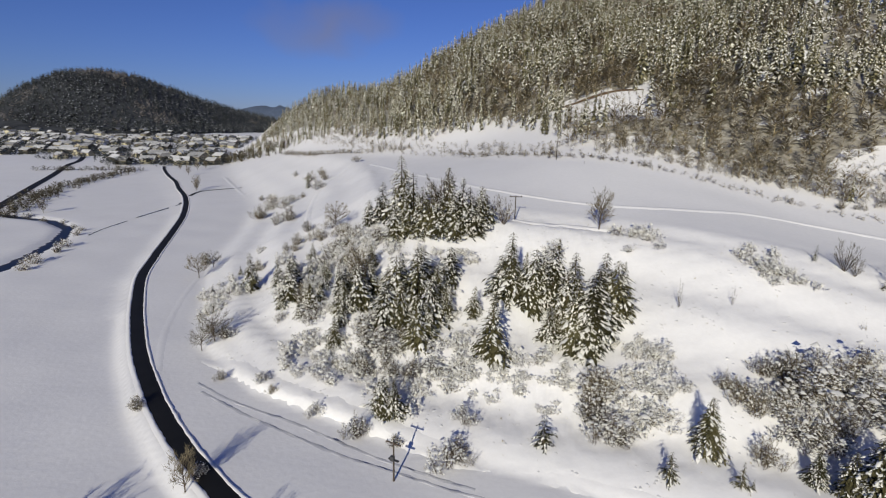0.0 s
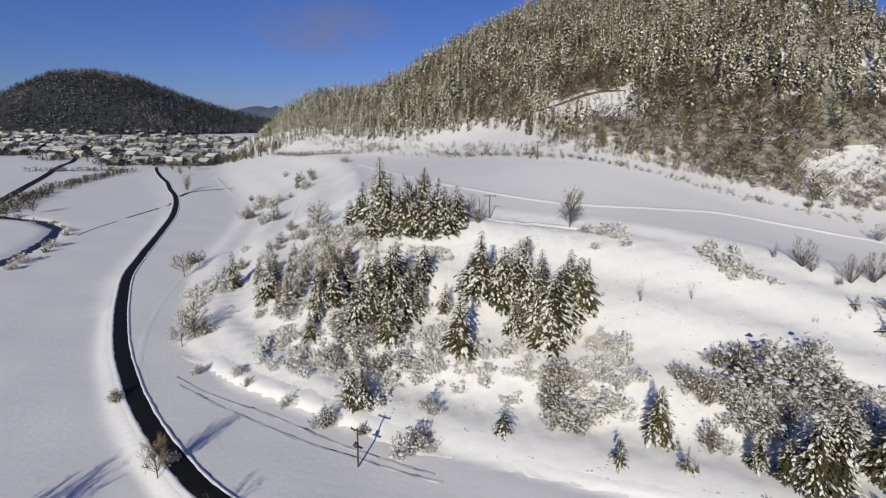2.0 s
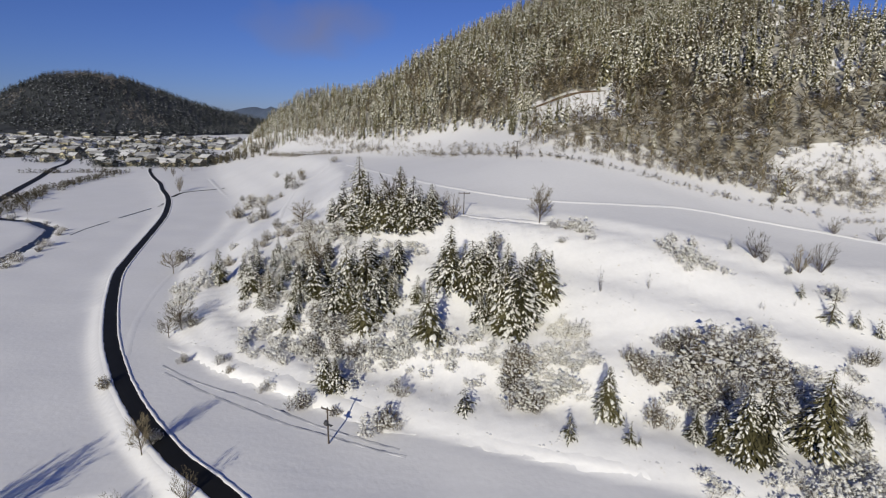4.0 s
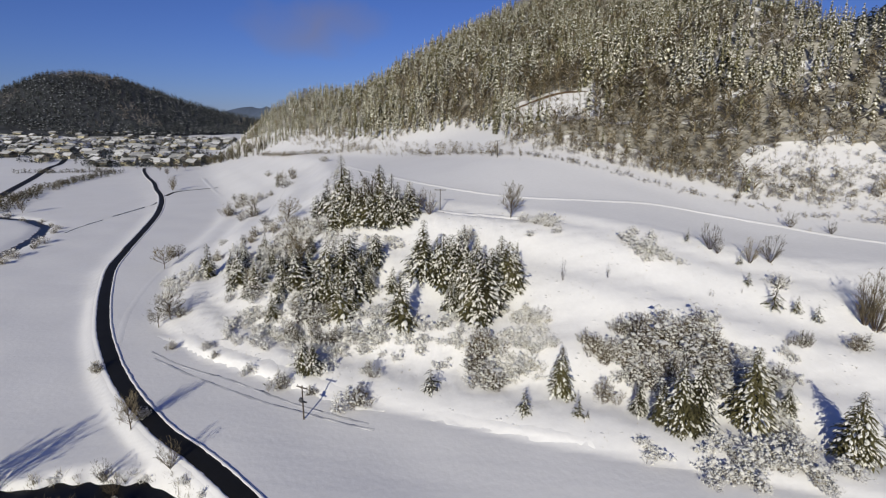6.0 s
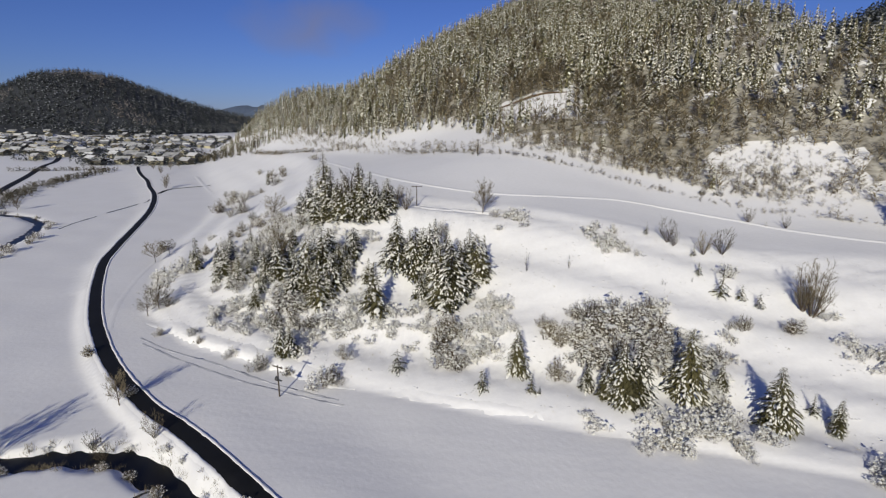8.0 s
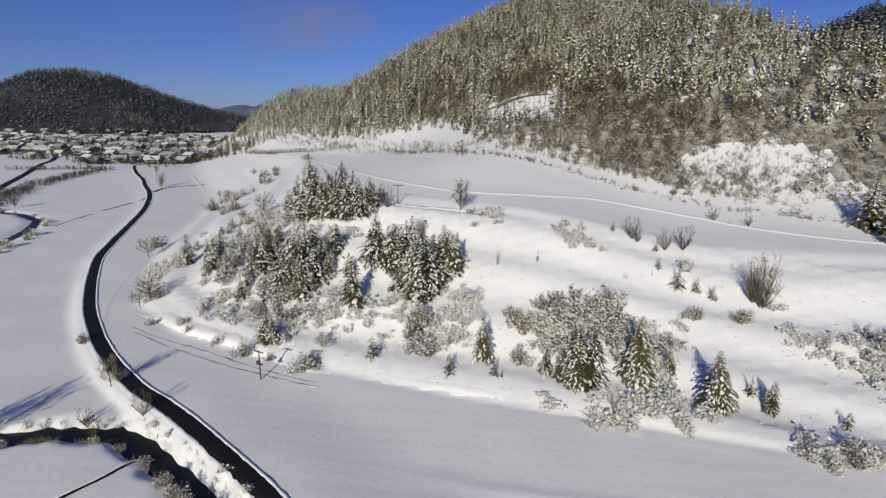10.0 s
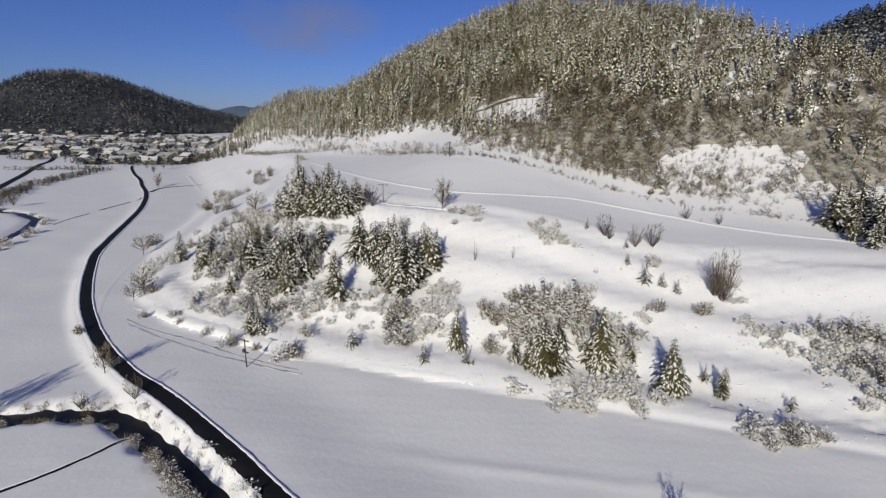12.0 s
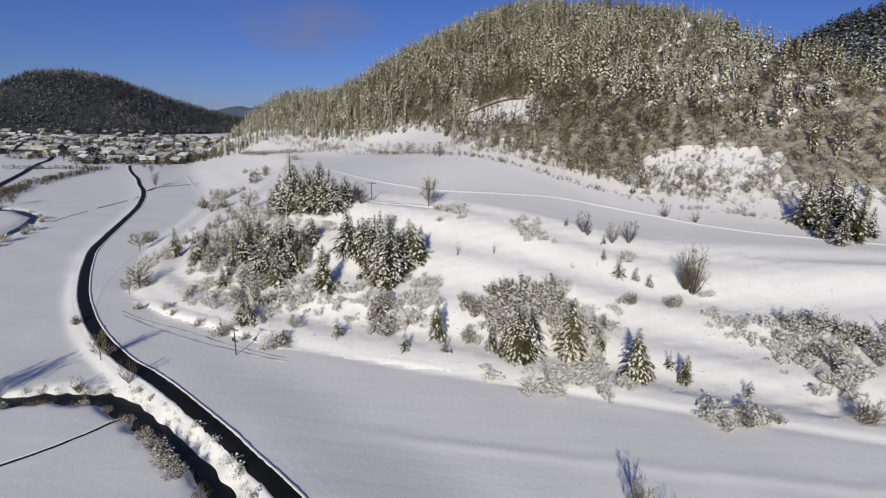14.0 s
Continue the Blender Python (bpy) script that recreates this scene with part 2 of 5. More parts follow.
def height(x, y):
    x, y = np.asarray(x, float), np.asarray(y, float)
    z, d = hill(x, y)
    near = smooth(700, 300, np.hypot(x, y))
    # terraces on the open slope, and hummocks in the scrub
    slope = smooth(2, 8, d) * smooth(78, 62, d)
    # the knoll that carries the spruces
    z = z + 2.4 * np.exp(-((x + 30) / 24) ** 2 - ((y - 134) / 20) ** 2)
    z = z + slope * near * (0.58 * np.sin(d * 0.36 + 1.3 * np.sin(x * 0.021) + 0.8 * np.sin(x * 0.05 + y * 0.03)) + 0.16 * waves(x, y, 9, 1) + 0.17 * waves(x, y, 3.8, 7) + 0.06 * waves(x, y, 2.1, 11))
    z = z + smooth(150, 180, d) * near * 1.5 * waves(x, y, 37, 3)
    z = z + 0.12 * near * waves(x, y, 40, 2) * smooth(1, -4, d)
    # the lane runs along a low bank above the stream meadows
    side, _ = to_line(x, y, ROAD)
    z = z - 1.5 * smooth(2.4, 5.6, side) * smooth(520, 380, y)
    # the meadow between lane and slope falls gently towards the south
    z = z - 0.045 * np.maximum(-d - 2, 0) * smooth(4, 26, -side) * smooth(-75, -45, d) * smooth(-45, -10, x)
    # long streaks of blown snow
    z = z + 0.016 * near * waves(x * 0.14 + y * 0.03, y, 8, 5) * smooth(0, -6, d)
    # a low drift of snow across the meadow
    a, _ = to_line(x, y, DRIFT)
    z = z + 0.16 * np.exp(-((a + 0.5 * waves(x, y, 23, 4)) / 1.5) ** 2) * smooth(16, 34, x)
    # hollows of the streams
    a, _ = to_line(x, y, STREAM)
    a = a + 0.8 * waves(x, y, 11, 6)
    z = z - 2.2 * np.exp(-np.abs(a / 2.9) ** 2.8)
    b, _ = to_line(x, y, FAR_STREAM)
    z = z - 1.6 * np.exp(-(b / 3.0) ** 4)
    # the far hill beyond the village, and the hills that close the valley
    across, along = 0.749 * (x + 1333) + 0.663 * (y - 1506), -0.663 * (x + 1333) + 0.749 * (y - 1506)
    z = z + 179 * np.exp(-((across / np.where(across < 0, 265, 306)) ** 2 + (along / 300) ** 2) ** 1.32)
    fold = smooth(40, 120, z)
    z = z + fold * smooth(900, 1200, y) * 4 * waves(x, y, 230, 4)
    z = z + 53 * np.exp(-(((x + 1040) / 219) ** 2 + ((y - 1832) / 197) ** 2) ** 1.3)
    z = z + 226 * np.exp(-(((x - 640) / 330) ** 2 + ((y - 780) / 300) ** 2))
    return z


def axis(parts):
    out = []
    for a, b, step in parts:
        out += list(np.arange(a, b - 0.3 * step, step))
    return np.array(out + [parts[-1][1]])


def grid_mesh(name, xs, ys, fz):
    X, Y = np.meshgrid(xs, ys)
    Z = fz(X, Y)
    co = np.stack([X, Y, Z], -1).reshape(-1, 3)
    nx, ny = len(xs), len(ys)
    i = (np.arange(ny - 1)[:, None] * nx + np.arange(nx - 1)).reshape(-1)
    faces = np.stack([i, i + 1, i + nx + 1, i + nx], -1)
    return raw_mesh(name, co, faces)


def raw_mesh(name, co, faces, mats=None, soft=True):
    """A mesh from arrays of corners and of equal-sided faces."""
    co, faces = np.asarray(co, np.float32), np.asarray(faces, np.int32)
    me = bpy.data.meshes.new(name)
    k = faces.shape[1]
    me.vertices.add(len(co))
    me.vertices.foreach_set("co", co.reshape(-1))
    me.loops.add(faces.size)
    me.loops.foreach_set("vertex_index", faces.reshape(-1))
    me.polygons.add(len(faces))
    me.polygons.foreach_set("loop_start", np.arange(0, faces.size, k, dtype=np.int32))
    if mats is not None:
        me.polygons.foreach_set("material_index", np.asarray(mats, np.int32))
    me.polygons.foreach_set("use_smooth", np.full(len(faces), soft))
    me.update(calc_edges=True)
    return me


XS = axis([(-5000, -2600, 300), (-2600, -600, 40), (-600, -260, 10), (-260, -110, 3), (-110, -62, 1.3), (-62, 22, 0.7), (22, 130, 1.4), (130, 260, 3), (260, 700, 14), (700, 1500, 60), (1500, 5000, 350)])
YS = axis([(-3000, -600, 300), (-600, -60, 40), (-62, 12, 1.4), (12, 60, 0.7), (60, 150, 1.4), (150, 260, 2.5), (260, 700, 10), (700, 2600, 40), (2600, 5000, 300)])
ground = new("ground", grid_mesh("ground", XS, YS, height))
ground.data.materials.append(M_SNOW)
tagged(ground, "snow-covered valley floor and hillside meadow", "ground", kind="structure")


def spline(line, step):
    """Even points along a smooth curve through the line's corners."""
    p = np.asarray(line, float)
    q = np.vstack([2 * p[0] - p[1], p, 2 * p[-1] - p[-2]])
    out = []
    for i in range(1, len(q) - 2):
        n = max(2, int(np.linalg.norm(q[i + 1] - q[i]) / step))
        for t in np.arange(n) / n:
            a, b, c, d = q[i - 1], q[i], q[i + 1], q[i + 2]
            out.append(0.5 * (2 * b + (c - a) * t + (2 * a - 5 * b + 4 * c - d) * t * t + (3 * b - a - 3 * c + d) * t ** 3))
    return np.array(out + [p[-1]])


def ribbon(name, line, section, mat, step=1.5, base=None, wobble=0.0, seed=0, fade=0):
    """A band along a line on the ground: section lists (offset to the left, height)."""
    c = spline(line, step)
    t = np.gradient(c, axis=0)
    t /= np.linalg.norm(t, axis=1)[:, None]
    side = np.stack([-t[:, 1], t[:, 0]], -1)
    rows, k = [], len(section)
    n = np.arange(len(c))
    low = np.clip(np.minimum(n, len(c) - 1 - n) / fade, 0, 1) if fade else 1.0
    for j, (o, h) in enumerate(section):
        w = wobble * (waves(c[:, 0], c[:, 1], 6, seed + j) + 0.6 * waves(c[:, 0], c[:, 1], 2.2, seed + 9 + j))
        p = c + side * (o + w)[:, None]
        g = height(p[:, 0], p[:, 1]) if base is None else base
        rows.append(np.column_stack([p, g + h * low + 0.3 * abs(w) * (h > 0) - 0.15 * (1 - low)]))
    co = np.stack(rows, 1).reshape(-1, 3)
    i = (np.arange(len(c) - 1)[:, None] * k + np.arange(k - 1)).reshape(-1)
    ob = new(name, raw_mesh(name, co, np.stack([i + 1, i, i + k, i + k + 1], -1)))
    ob.data.materials.append(mat)
    return ob


road = tagged(ribbon("road", ROAD, [(-1.6, 0.10), (-0.8, 0.14), (0, 0.16), (0.8, 0.14), (1.6, 0.10)], M_ASPHALT), "narrow ploughed asphalt lane, dark and wet", "road", kind="structure")
tagged(ribbon("snow_bank", ROAD, [(-2.3, -0.03), (-1.95, 0.20), (-1.7, 0.24), (-1.48, 0.06)], M_SNOW, 1.0, wobble=0.10, seed=2), "ploughed snow ridge along the lane", "snow bank", kind="structure")
tagged(ribbon("snow_bank", ROAD, [(1.48, 0.06), (1.75, 0.22), (2.1, 0.16), (2.6, -0.03)], M_SNOW, 1.0, wobble=0.10, seed=4), "ploughed snow ridge along the lane", "snow bank", kind="structure")
VILLAGE_ROAD = np.array([(-250, 180), (-313, 265), (-377, 349), (-430, 420), (-484, 491), (-520, 545), (-600, 640)], float)
tagged(ribbon("road", VILLAGE_ROAD, [(-3.0, 0.15), (0, 0.22), (3.0, 0.15)], M_ASPHALT, 6), "dark cleared road into the village", "road", kind="structure")
tagged(ribbon("path", [(-226, 322), (-232, 345), (-222, 362), (-214, 372)], [(-1.2, 0.12), (1.2, 0.12)], M_ASPHALT, 4), "short dark side path off the lane", "path", kind="structure")
# water
tagged(ribbon("water", STREAM, [(-3.6, 0), (0, 0.01), (3.6, 0)], M_WATER, 2, base=-2.75), "dark open stream between snowy banks", "stream", kind="structure")
tagged(ribbon("water", FAR_STREAM, [(-3.6, 0), (0, 0.01), (3.6, 0)], M_WATER, 4, base=-2.35), "dark bend of the stream on the valley floor", "stream", kind="structure")
# banks of drifted snow along the field tracks
UPPER_TRACK = [(-87.0, 294.7), (-76.5, 278.0), (-38.8, 214.4), (-12.5, 176.3), (7.9, 158.9), (28.3, 151.7), (47.3, 152.3), (67.8, 158.0), (86.4, 156.1), (102.9, 150.9), (116.0, 143.0), (136.9, 133.7), (170.4, 125.4), (227.5, 110.7)]
tagged(ribbon("snow_ridge", UPPER_TRACK, [(-1.6, -0.08), (-0.8, 0.20), (-0.2, 0.25), (0.8, 0.14), (1.8, -0.08)], M_SNOW, 2, wobble=0.22), "low snow bank along a field track", "snow bank", kind="structure")
UPPER_RUT = [(-64.6, 86.9), (-56.5, 82.7), (-49.1, 80.1), (-39.0, 76.8), (-30.8, 73.5), (-23.1, 70.4), (-16.4, 68.4), (-9.9, 66.4), (-5.1, 65.3)]
LOWER_RUT = [(-61.9, 83.8), (-49.1, 77.9), (-36.9, 73.0), (-27.5, 69.4), (-20.8, 67.9), (-14.3, 66.1), (-9.4, 64.8), (-3.6, 63.7)]
# flat bands: the grooves' shade is painted by the darker snow colour
for rut in (UPPER_RUT, LOWER_RUT):
    tagged(ribbon("wheel_rut", rut, [(-0.34, 0.0), (-0.18, 0.03), (0, 0.01), (0.18, 0.03), (0.34, 0.0)], M_RUT_SHADE, 0.8, wobble=0.12, seed=3), "wheel rut of packed snow across the meadow, groove shade put into its colour", "track", kind="structure")
# the low bank where the slope begins
WEST_BANK = [(-71.6, 95.8), (-61.3, 92.0), (-51.3, 86.4), (-42.3, 82.7), (-33.8, 79.6), (-25.8, 76.4), (-16.9, 72.9), (-8.7, 70.0), (-1.6, 69.0)]
EAST_BANK = [(-0.5, 69.2), (7.6, 67.7), (18.6, 65.5), (28.8, 63.8), (38.4, 62.3)]
tagged(ribbon("snow_bank", WEST_BANK, [(-0.5, -0.08), (0.1, 0.22), (0.55, 0.40), (1.2, 0.40), (2.6, 0.14), (4.2, -0.15)], M_SNOW, 1, wobble=0.3, seed=6, fade=9), "low steep snow bank at the foot of the slope", "snow bank", kind="structure")
tagged(ribbon("snow_bank", EAST_BANK, [(-0.4, -0.08), (0.1, 0.10), (0.6, 0.18), (1.4, 0.17), (3.0, -0.15)], M_SNOW, 1, wobble=0.25, seed=8, fade=9), "low snow edge at the foot of the slope", "snow bank", kind="structure")
tagged(ribbon("snow_ridge", [(-6.8, 142.0), (-2.0, 137.8), (4.5, 135.3), (13.3, 134.3), (20.2, 132.8), (28.5, 131.6)], [(-1.3, -0.08), (-0.6, 0.25), (0.0, 0.32), (0.7, 0.18), (1.5, -0.08)], M_SNOW, 1.5, wobble=0.2), "snow bank along the upper edge of the slope", "snow bank", kind="structure")
tagged(ribbon("snow_ridge", [(-105, 311), (-109, 285), (-106, 256), (-95, 220), (-82, 186)], [(-1.6, -0.08), (-0.7, 0.35), (0.0, 0.4), (0.8, 0.2), (1.8, -0.08)], M_SNOW, 2, wobble=0.15), "snow bank beside a curving meadow track", "snow bank", kind="structure")
tagged(ribbon("snow_ridge", [(-267, 435), (-214, 364), (-176, 315)], [(-2.6, -0.1), (-1.0, 0.25), (0.0, 0.3), (2.8, -0.1)], M_SNOW, 3, wobble=0.2), "snow bank along the edge of the field", "snow bank", kind="structure")
tagged(ribbon("snow_ridge", [(-76, 90), (-84, 102), (-92, 116), (-103, 140), (-112, 165)], [(-1.4, -0.06), (-0.5, 0.03), (0.3, 0.05), (1.6, -0.06)], M_SNOW, 2, wobble=0.1), "faint snow edge beside the lane", "snow bank", kind="structure")

# ---- plan: where the trees and bushes stand (x, y, height) ----
TOP_SPRUCES = [
    (-33.7, 141.4, 16.7), (-41.2, 148.1, 10.5), (-46.1, 151.2, 7.9), (-25.6, 130.9, 11.4), (-28.6, 134.2, 12.9), (-15.1, 129.8, 13.3), (-12.7, 129.8, 11.9),
    (-9.6, 133.3, 8.4), (-18.4, 131.9, 14.8), (-23.5, 131.5, 12.1), (-20.5, 129.6, 11.6), (-30.7, 131.9, 9.2), (-33.5, 131.6, 8.5), (-16.7, 128.7, 10.7),
    (-10.3, 129.0, 9.9)]
SLOPE_SPRUCES = [
    (-76.6, 132.0, 11.6), (-57.0, 115.9, 10.0), (-49.2, 110.1, 8.6), (-88.3, 146.5, 3.5), (-36.3, 108.5, 11.1), (-42.5, 112.5, 8.6), (-48.2, 117.8, 6.1),
    (-26.8, 105.9, 14.8), (-30.1, 111.1, 9.8), (-21.4, 104.3, 16.4), (-18.0, 102.4, 11.4), (-20.3, 95.3, 13.7), (-16.7, 108.7, 8.2), (-15.6, 113.3, 9.1),
    (-39.0, 98.5, 7.2), (-20.8, 78.6, 7.3), (-23.5, 80.1, 8.5), (-4.6, 92.6, 13.7), (-9.0, 104.0, 7.2), (-28.5, 101.5, 11.2), (-55.2, 125.3, 6.6),
    (-26.9, 112.3, 10.4), (-22.1, 111.5, 11.3), (-18.0, 106.5, 10.8), (-24.6, 101.0, 10.3), (-18.5, 98.0, 9.0), (-15.2, 103.5, 7.5), (-39.8, 106.9, 8.4),
    (-57.4, 121.0, 7.7)]
CLUMP_SPRUCES = [
    (-1.8, 107.0, 14.9), (3.7, 105.0, 15.2), (7.5, 105.5, 13.9), (12.0, 96.1, 15.4), (14.8, 94.9, 15.3), (10.5, 95.2, 10.3), (17.2, 102.1, 14.3),
    (20.2, 102.1, 14.7), (22.0, 105.4, 10.5), (6.6, 97.2, 7.6), (-3.7, 109.1, 9.7), (12.0, 106.2, 13.1), (-0.6, 108.9, 12.4), (5.4, 107.2, 13.2),
    (8.6, 108.4, 12.0), (16.1, 98.7, 14.1), (13.5, 93.2, 9.1), (8.4, 99.0, 9.8), (18.0, 105.4, 12.0), (10.4, 100.9, 11.8), (1.6, 107.9, 12.2)]
EAST_SPRUCES = [
    (50.3, 67.9, 12.9), (53.8, 68.6, 13.4), (63.6, 70.7, 15.3), (48.0, 69.4, 7.5), (44.6, 71.2, 6.2), (77.4, 64.2, 12.7), (85.5, 68.2, 4.6),
    (87.8, 64.6, 6.9), (69.6, 76.9, 5.5), (70.5, 72.6, 6.0), (30.8, 75.6, 10.1)]
SMALL_CONIFERS = [
    (80.2, 100.8, 8.0), (84.7, 100.0, 4.3), (78.2, 115.5, 3.4), (76.8, 106.7, 3.4), (67.4, 123.1, 3.8), (88.2, 98.0, 4.2), (99.8, 174.0, 2.7),
    (23.7, 69.6, 4.9), (33.5, 69.0, 4.5), (5.3, 74.5, 5.5), (35.1, 68.9, 1.7), (117.2, 85.9, 4.0), (113.3, 79.5, 3.9), (100.0, 61.2, 3.7),
    (138.7, 81.7, 5.1)]
FOREST_EDGE_SPRUCES = [
    (151.6, 142.8, 14.4), (154.4, 142.8, 13.2), (156.6, 140.1, 16.4), (160.2, 140.2, 13.5), (158.4, 131.1, 15.3), (158.9, 127.8, 13.6), (167.1, 134.0, 7.9),
    (150.0, 129.9, 8.4), (152.0, 123.3, 7.2),]
BARE_TREES = [
    (20.4, 132.0, 10.5), (72.5, 120.5, 7.4), (73.7, 118.6, 4.3), (86.4, 117.8, 7.9), (81.0, 116.4, 7.1), (106.3, 148.9, 5.6), (115.8, 144.6, 4.2),
    (99.3, 96.5, 14.4), (97.8, 97.9, 12.2), (-70.9, 103.3, 8.2), (-72.7, 100.7, 6.0), (-107.1, 152.0, 8.4), (-106.4, 159.9, 6.3), (-60.6, 160.3, 8.8),
    (-21.2, 132.0, 14.7), (-7.8, 133.5, 8.6), (-4.0, 132.8, 7.5), (-37.9, 114.3, 12.0), (-44.2, 47.1, 4.3), (119.2, 53.7, 6.2)]
SAPLINGS = [
    (33.3, 104.6, 6.0), (44.2, 106.2, 4.3), (67.0, 102.9, 2.2), (74.6, 104.3, 1.8), (28.0, 95.4, 1.9), (52.4, 113.3, 2.4), (67.7, 102.8, 2.2)]
BANK_BUSHES = [
    (-60.9, 89.0, 3.1), (-50.3, 87.7, 2.8), (-47.2, 85.0, 2.5), (-36.0, 79.9, 3.2), (-26.8, 75.0, 6.3), (-8.2, 78.5, 4.0), (-19.4, 73.4, 2.7),
    (-10.1, 69.7, 7.9), (-8.3, 71.1, 6.0), (-56.9, 110.2, 3.2), (-70.1, 76.4, 3.2)]
MEADOW_BUSHES = [
    (-130.9, 239.9, 7.4), (-136.7, 265.4, 7.6), (-126.5, 293.5, 8.1), (-144.6, 285.8, 4.4), (-163.1, 304.3, 3.9), (-160.1, 350.5, 4.3), (-129.1, 322.0, 4.8),
    (-103.4, 315.9, 3.8), (100.5, 173.9, 2.8), (105.5, 172.9, 2.3),
    (-134.4, 316.4, 6.5), (-109.1, 268.5, 5.5), (-148.7, 288.6, 5.0), (-122.7, 251.5, 5.5), (-131.6, 243.1, 5.0), (-121.8, 261.0, 4.0), (-118.4, 266.0, 3.5), (-138.1, 263.5, 4.0), (-116.0, 293.9, 4.5)]
TALL_BUSHES = [
    (47.8, 89.6, 7.4), (52.2, 89.8, 7.4), (56.5, 89.1, 7.4), (60.3, 89.8, 7.3), (42.6, 89.7, 5.9), (49.6, 82.4, 7.3), (61.3, 87.1, 6.7),
    (44.4, 80.0, 5.6), (39.0, 83.7, 5.7), (62.8, 83.8, 6.2), (40.2, 79.7, 5.2), (43.5, 76.4, 5.0), (39.4, 72.4, 6.0), (47.7, 78.1, 5.9),
    (60.7, 76.2, 5.7), (64.6, 80.2, 5.0), (58.5, 80.6, 5.1), (68.2, 77.4, 4.9), (72.2, 80.7, 5.1), (14.7, 84.4, 6.2), (17.4, 84.5, 6.5),
    (17.1, 76.7, 6.6), (14.8, 79.9, 6.3), (-30.2, 97.6, 6.3), (-33.9, 100.7, 4.8), (-26.5, 94.5, 5.9), (-32.9, 94.6, 4.7), (-62.4, 161.0, 4.7),
    (-52.5, 149.1, 4.6), (-66.6, 158.0, 5.3), (-73.9, 159.2, 4.9), (-50.8, 130.4, 5.6), (-38.5, 134.5, 4.3), (-52.3, 135.6, 5.7), (-64.6, 153.7, 5.6),
    (-43.9, 124.2, 5.9), (-74.3, 169.0, 5.3), (-32.2, 99.4, 5.6), (-28.5, 96.3, 5.6), (-35.4, 102.0, 4.7), (-12.0, 142.7, 5.6), (-8.7, 142.7, 4.5),
    (-15.5, 145.2, 5.9), (8.1, 121.7, 5.8), (14.2, 84.2, 6.7), (15.4, 84.7, 5.4), (-115.8, 168.6, 5.9), (-72.1, 106.6, 4.5), (-67.3, 103.9, 5.4),
    (-105.5, 208.1, 6.4), (-99.3, 207.4, 8.1), (-47.6, 107.0, 5.8), (-54.6, 114.0, 5.2), (-17.4, 90.2, 5.1), (-21.1, 88.4, 5.1), (118.4, 82.4, 5.5),
    (121.4, 81.8, 5.9), (124.4, 81.3, 5.9), (127.8, 80.8, 5.4), (129.8, 79.6, 5.5), (132.3, 76.7, 6.1), (134.6, 75.6, 6.5), (135.0, 73.1, 6.5),
    (133.2, 77.8, 5.8), (120.0, 75.0, 4.9), (122.6, 70.6, 6.3), (118.9, 54.7, 5.6), (89.0, 53.4, 3.8), (93.0, 54.0, 3.8), (96.2, 53.8, 3.8),
    (99.3, 53.5, 3.5), (89.8, 51.1, 3.5), (94.1, 51.4, 3.5), (97.3, 51.4, 3.2), (101.7, 52.3, 3.0),
    (54.0, 85.9, 6.5), (50.7, 88.9, 6.0), (56.7, 83.1, 6.5), (47.6, 82.9, 6.0), (59.5, 81.2, 6.0), (52.0, 78.7, 6.5), (44.1, 81.2, 5.5), (48.0, 77.6, 6.0), (41.4, 83.7, 4.5), (64.7, 84.3, 5.0)]
TALL_SNOWY_BUSHES = [
    (24.2, 85.7, 4.4), (26.9, 93.7, 4.4), (26.5, 84.3, 4.3), (29.7, 85.6, 4.3), (22.9, 80.3, 4.3), (-52.8, 119.0, 5.4), (-42.0, 107.9, 5.1),
    (-72.2, 143.3, 5.2), (-91.7, 166.7, 4.8), (-44.1, 120.1, 5.4), (-19.6, 117.2, 4.3), (66.1, 78.9, 6.4), (61.3, 76.0, 6.3), (69.7, 77.9, 5.1),
    (115.6, 76.1, 4.3), (116.6, 70.4, 4.9), (117.6, 65.9, 4.7), (119.5, 63.4, 4.6), (123.9, 66.7, 5.4), (123.9, 75.2, 5.0), (114.6, 79.3, 3.6),
    (114.6, 62.1, 3.7), (120.2, 61.3, 3.7)]
WEST_SPRUCES = [
    (-65.8, 127.5, 8.7), (-62.4, 129.5, 7.7), (-47.3, 111.7, 6.4), (-50.1, 123.1, 6.4), (-42.2, 116.0, 7.9), (-39.4, 117.9, 7.9), (-38.9, 103.0, 6.5),
    (-35.0, 113.8, 8.6), (-58.8, 114.1, 6.2), (-51.4, 108.9, 6.0), (-60.9, 140.7, 6.1), (-36.8, 120.5, 7.1)]
# thickets: centre x, y, half-widths
SNOWY_THICKETS = [
    (-42.0, 96.3, 6.1, 8.9), (-34.7, 91.6, 4.7, 4.4), (-15.0, 89.4, 6.9, 4.2), (-7.4, 91.4, 4.4, 3.7), (3.0, 89.1, 6.4, 4.3), (-86.8, 133.7, 5.7, 7.0), (-83.3, 123.4, 3.4, 7.1),
    (-53.2, 130.9, 13.9, 12.4), (24.8, 88.4, 3.6, 7.9), (25.9, 93.9, 3.4, 2.8), (53.6, 119.6, 4.9, 6.5), (58.8, 114.1, 3.7, 2.9), (28.2, 124.8, 5.0, 4.9), (64.9, 85.1, 3.1, 3.6),
    (62.7, 91.6, 2.5, 2.2), (85.4, 106.5, 2.9, 1.8), (-11.4, 95.1, 4.5, 3.4), (71.2, 86.2, 3.5, 3.3)]
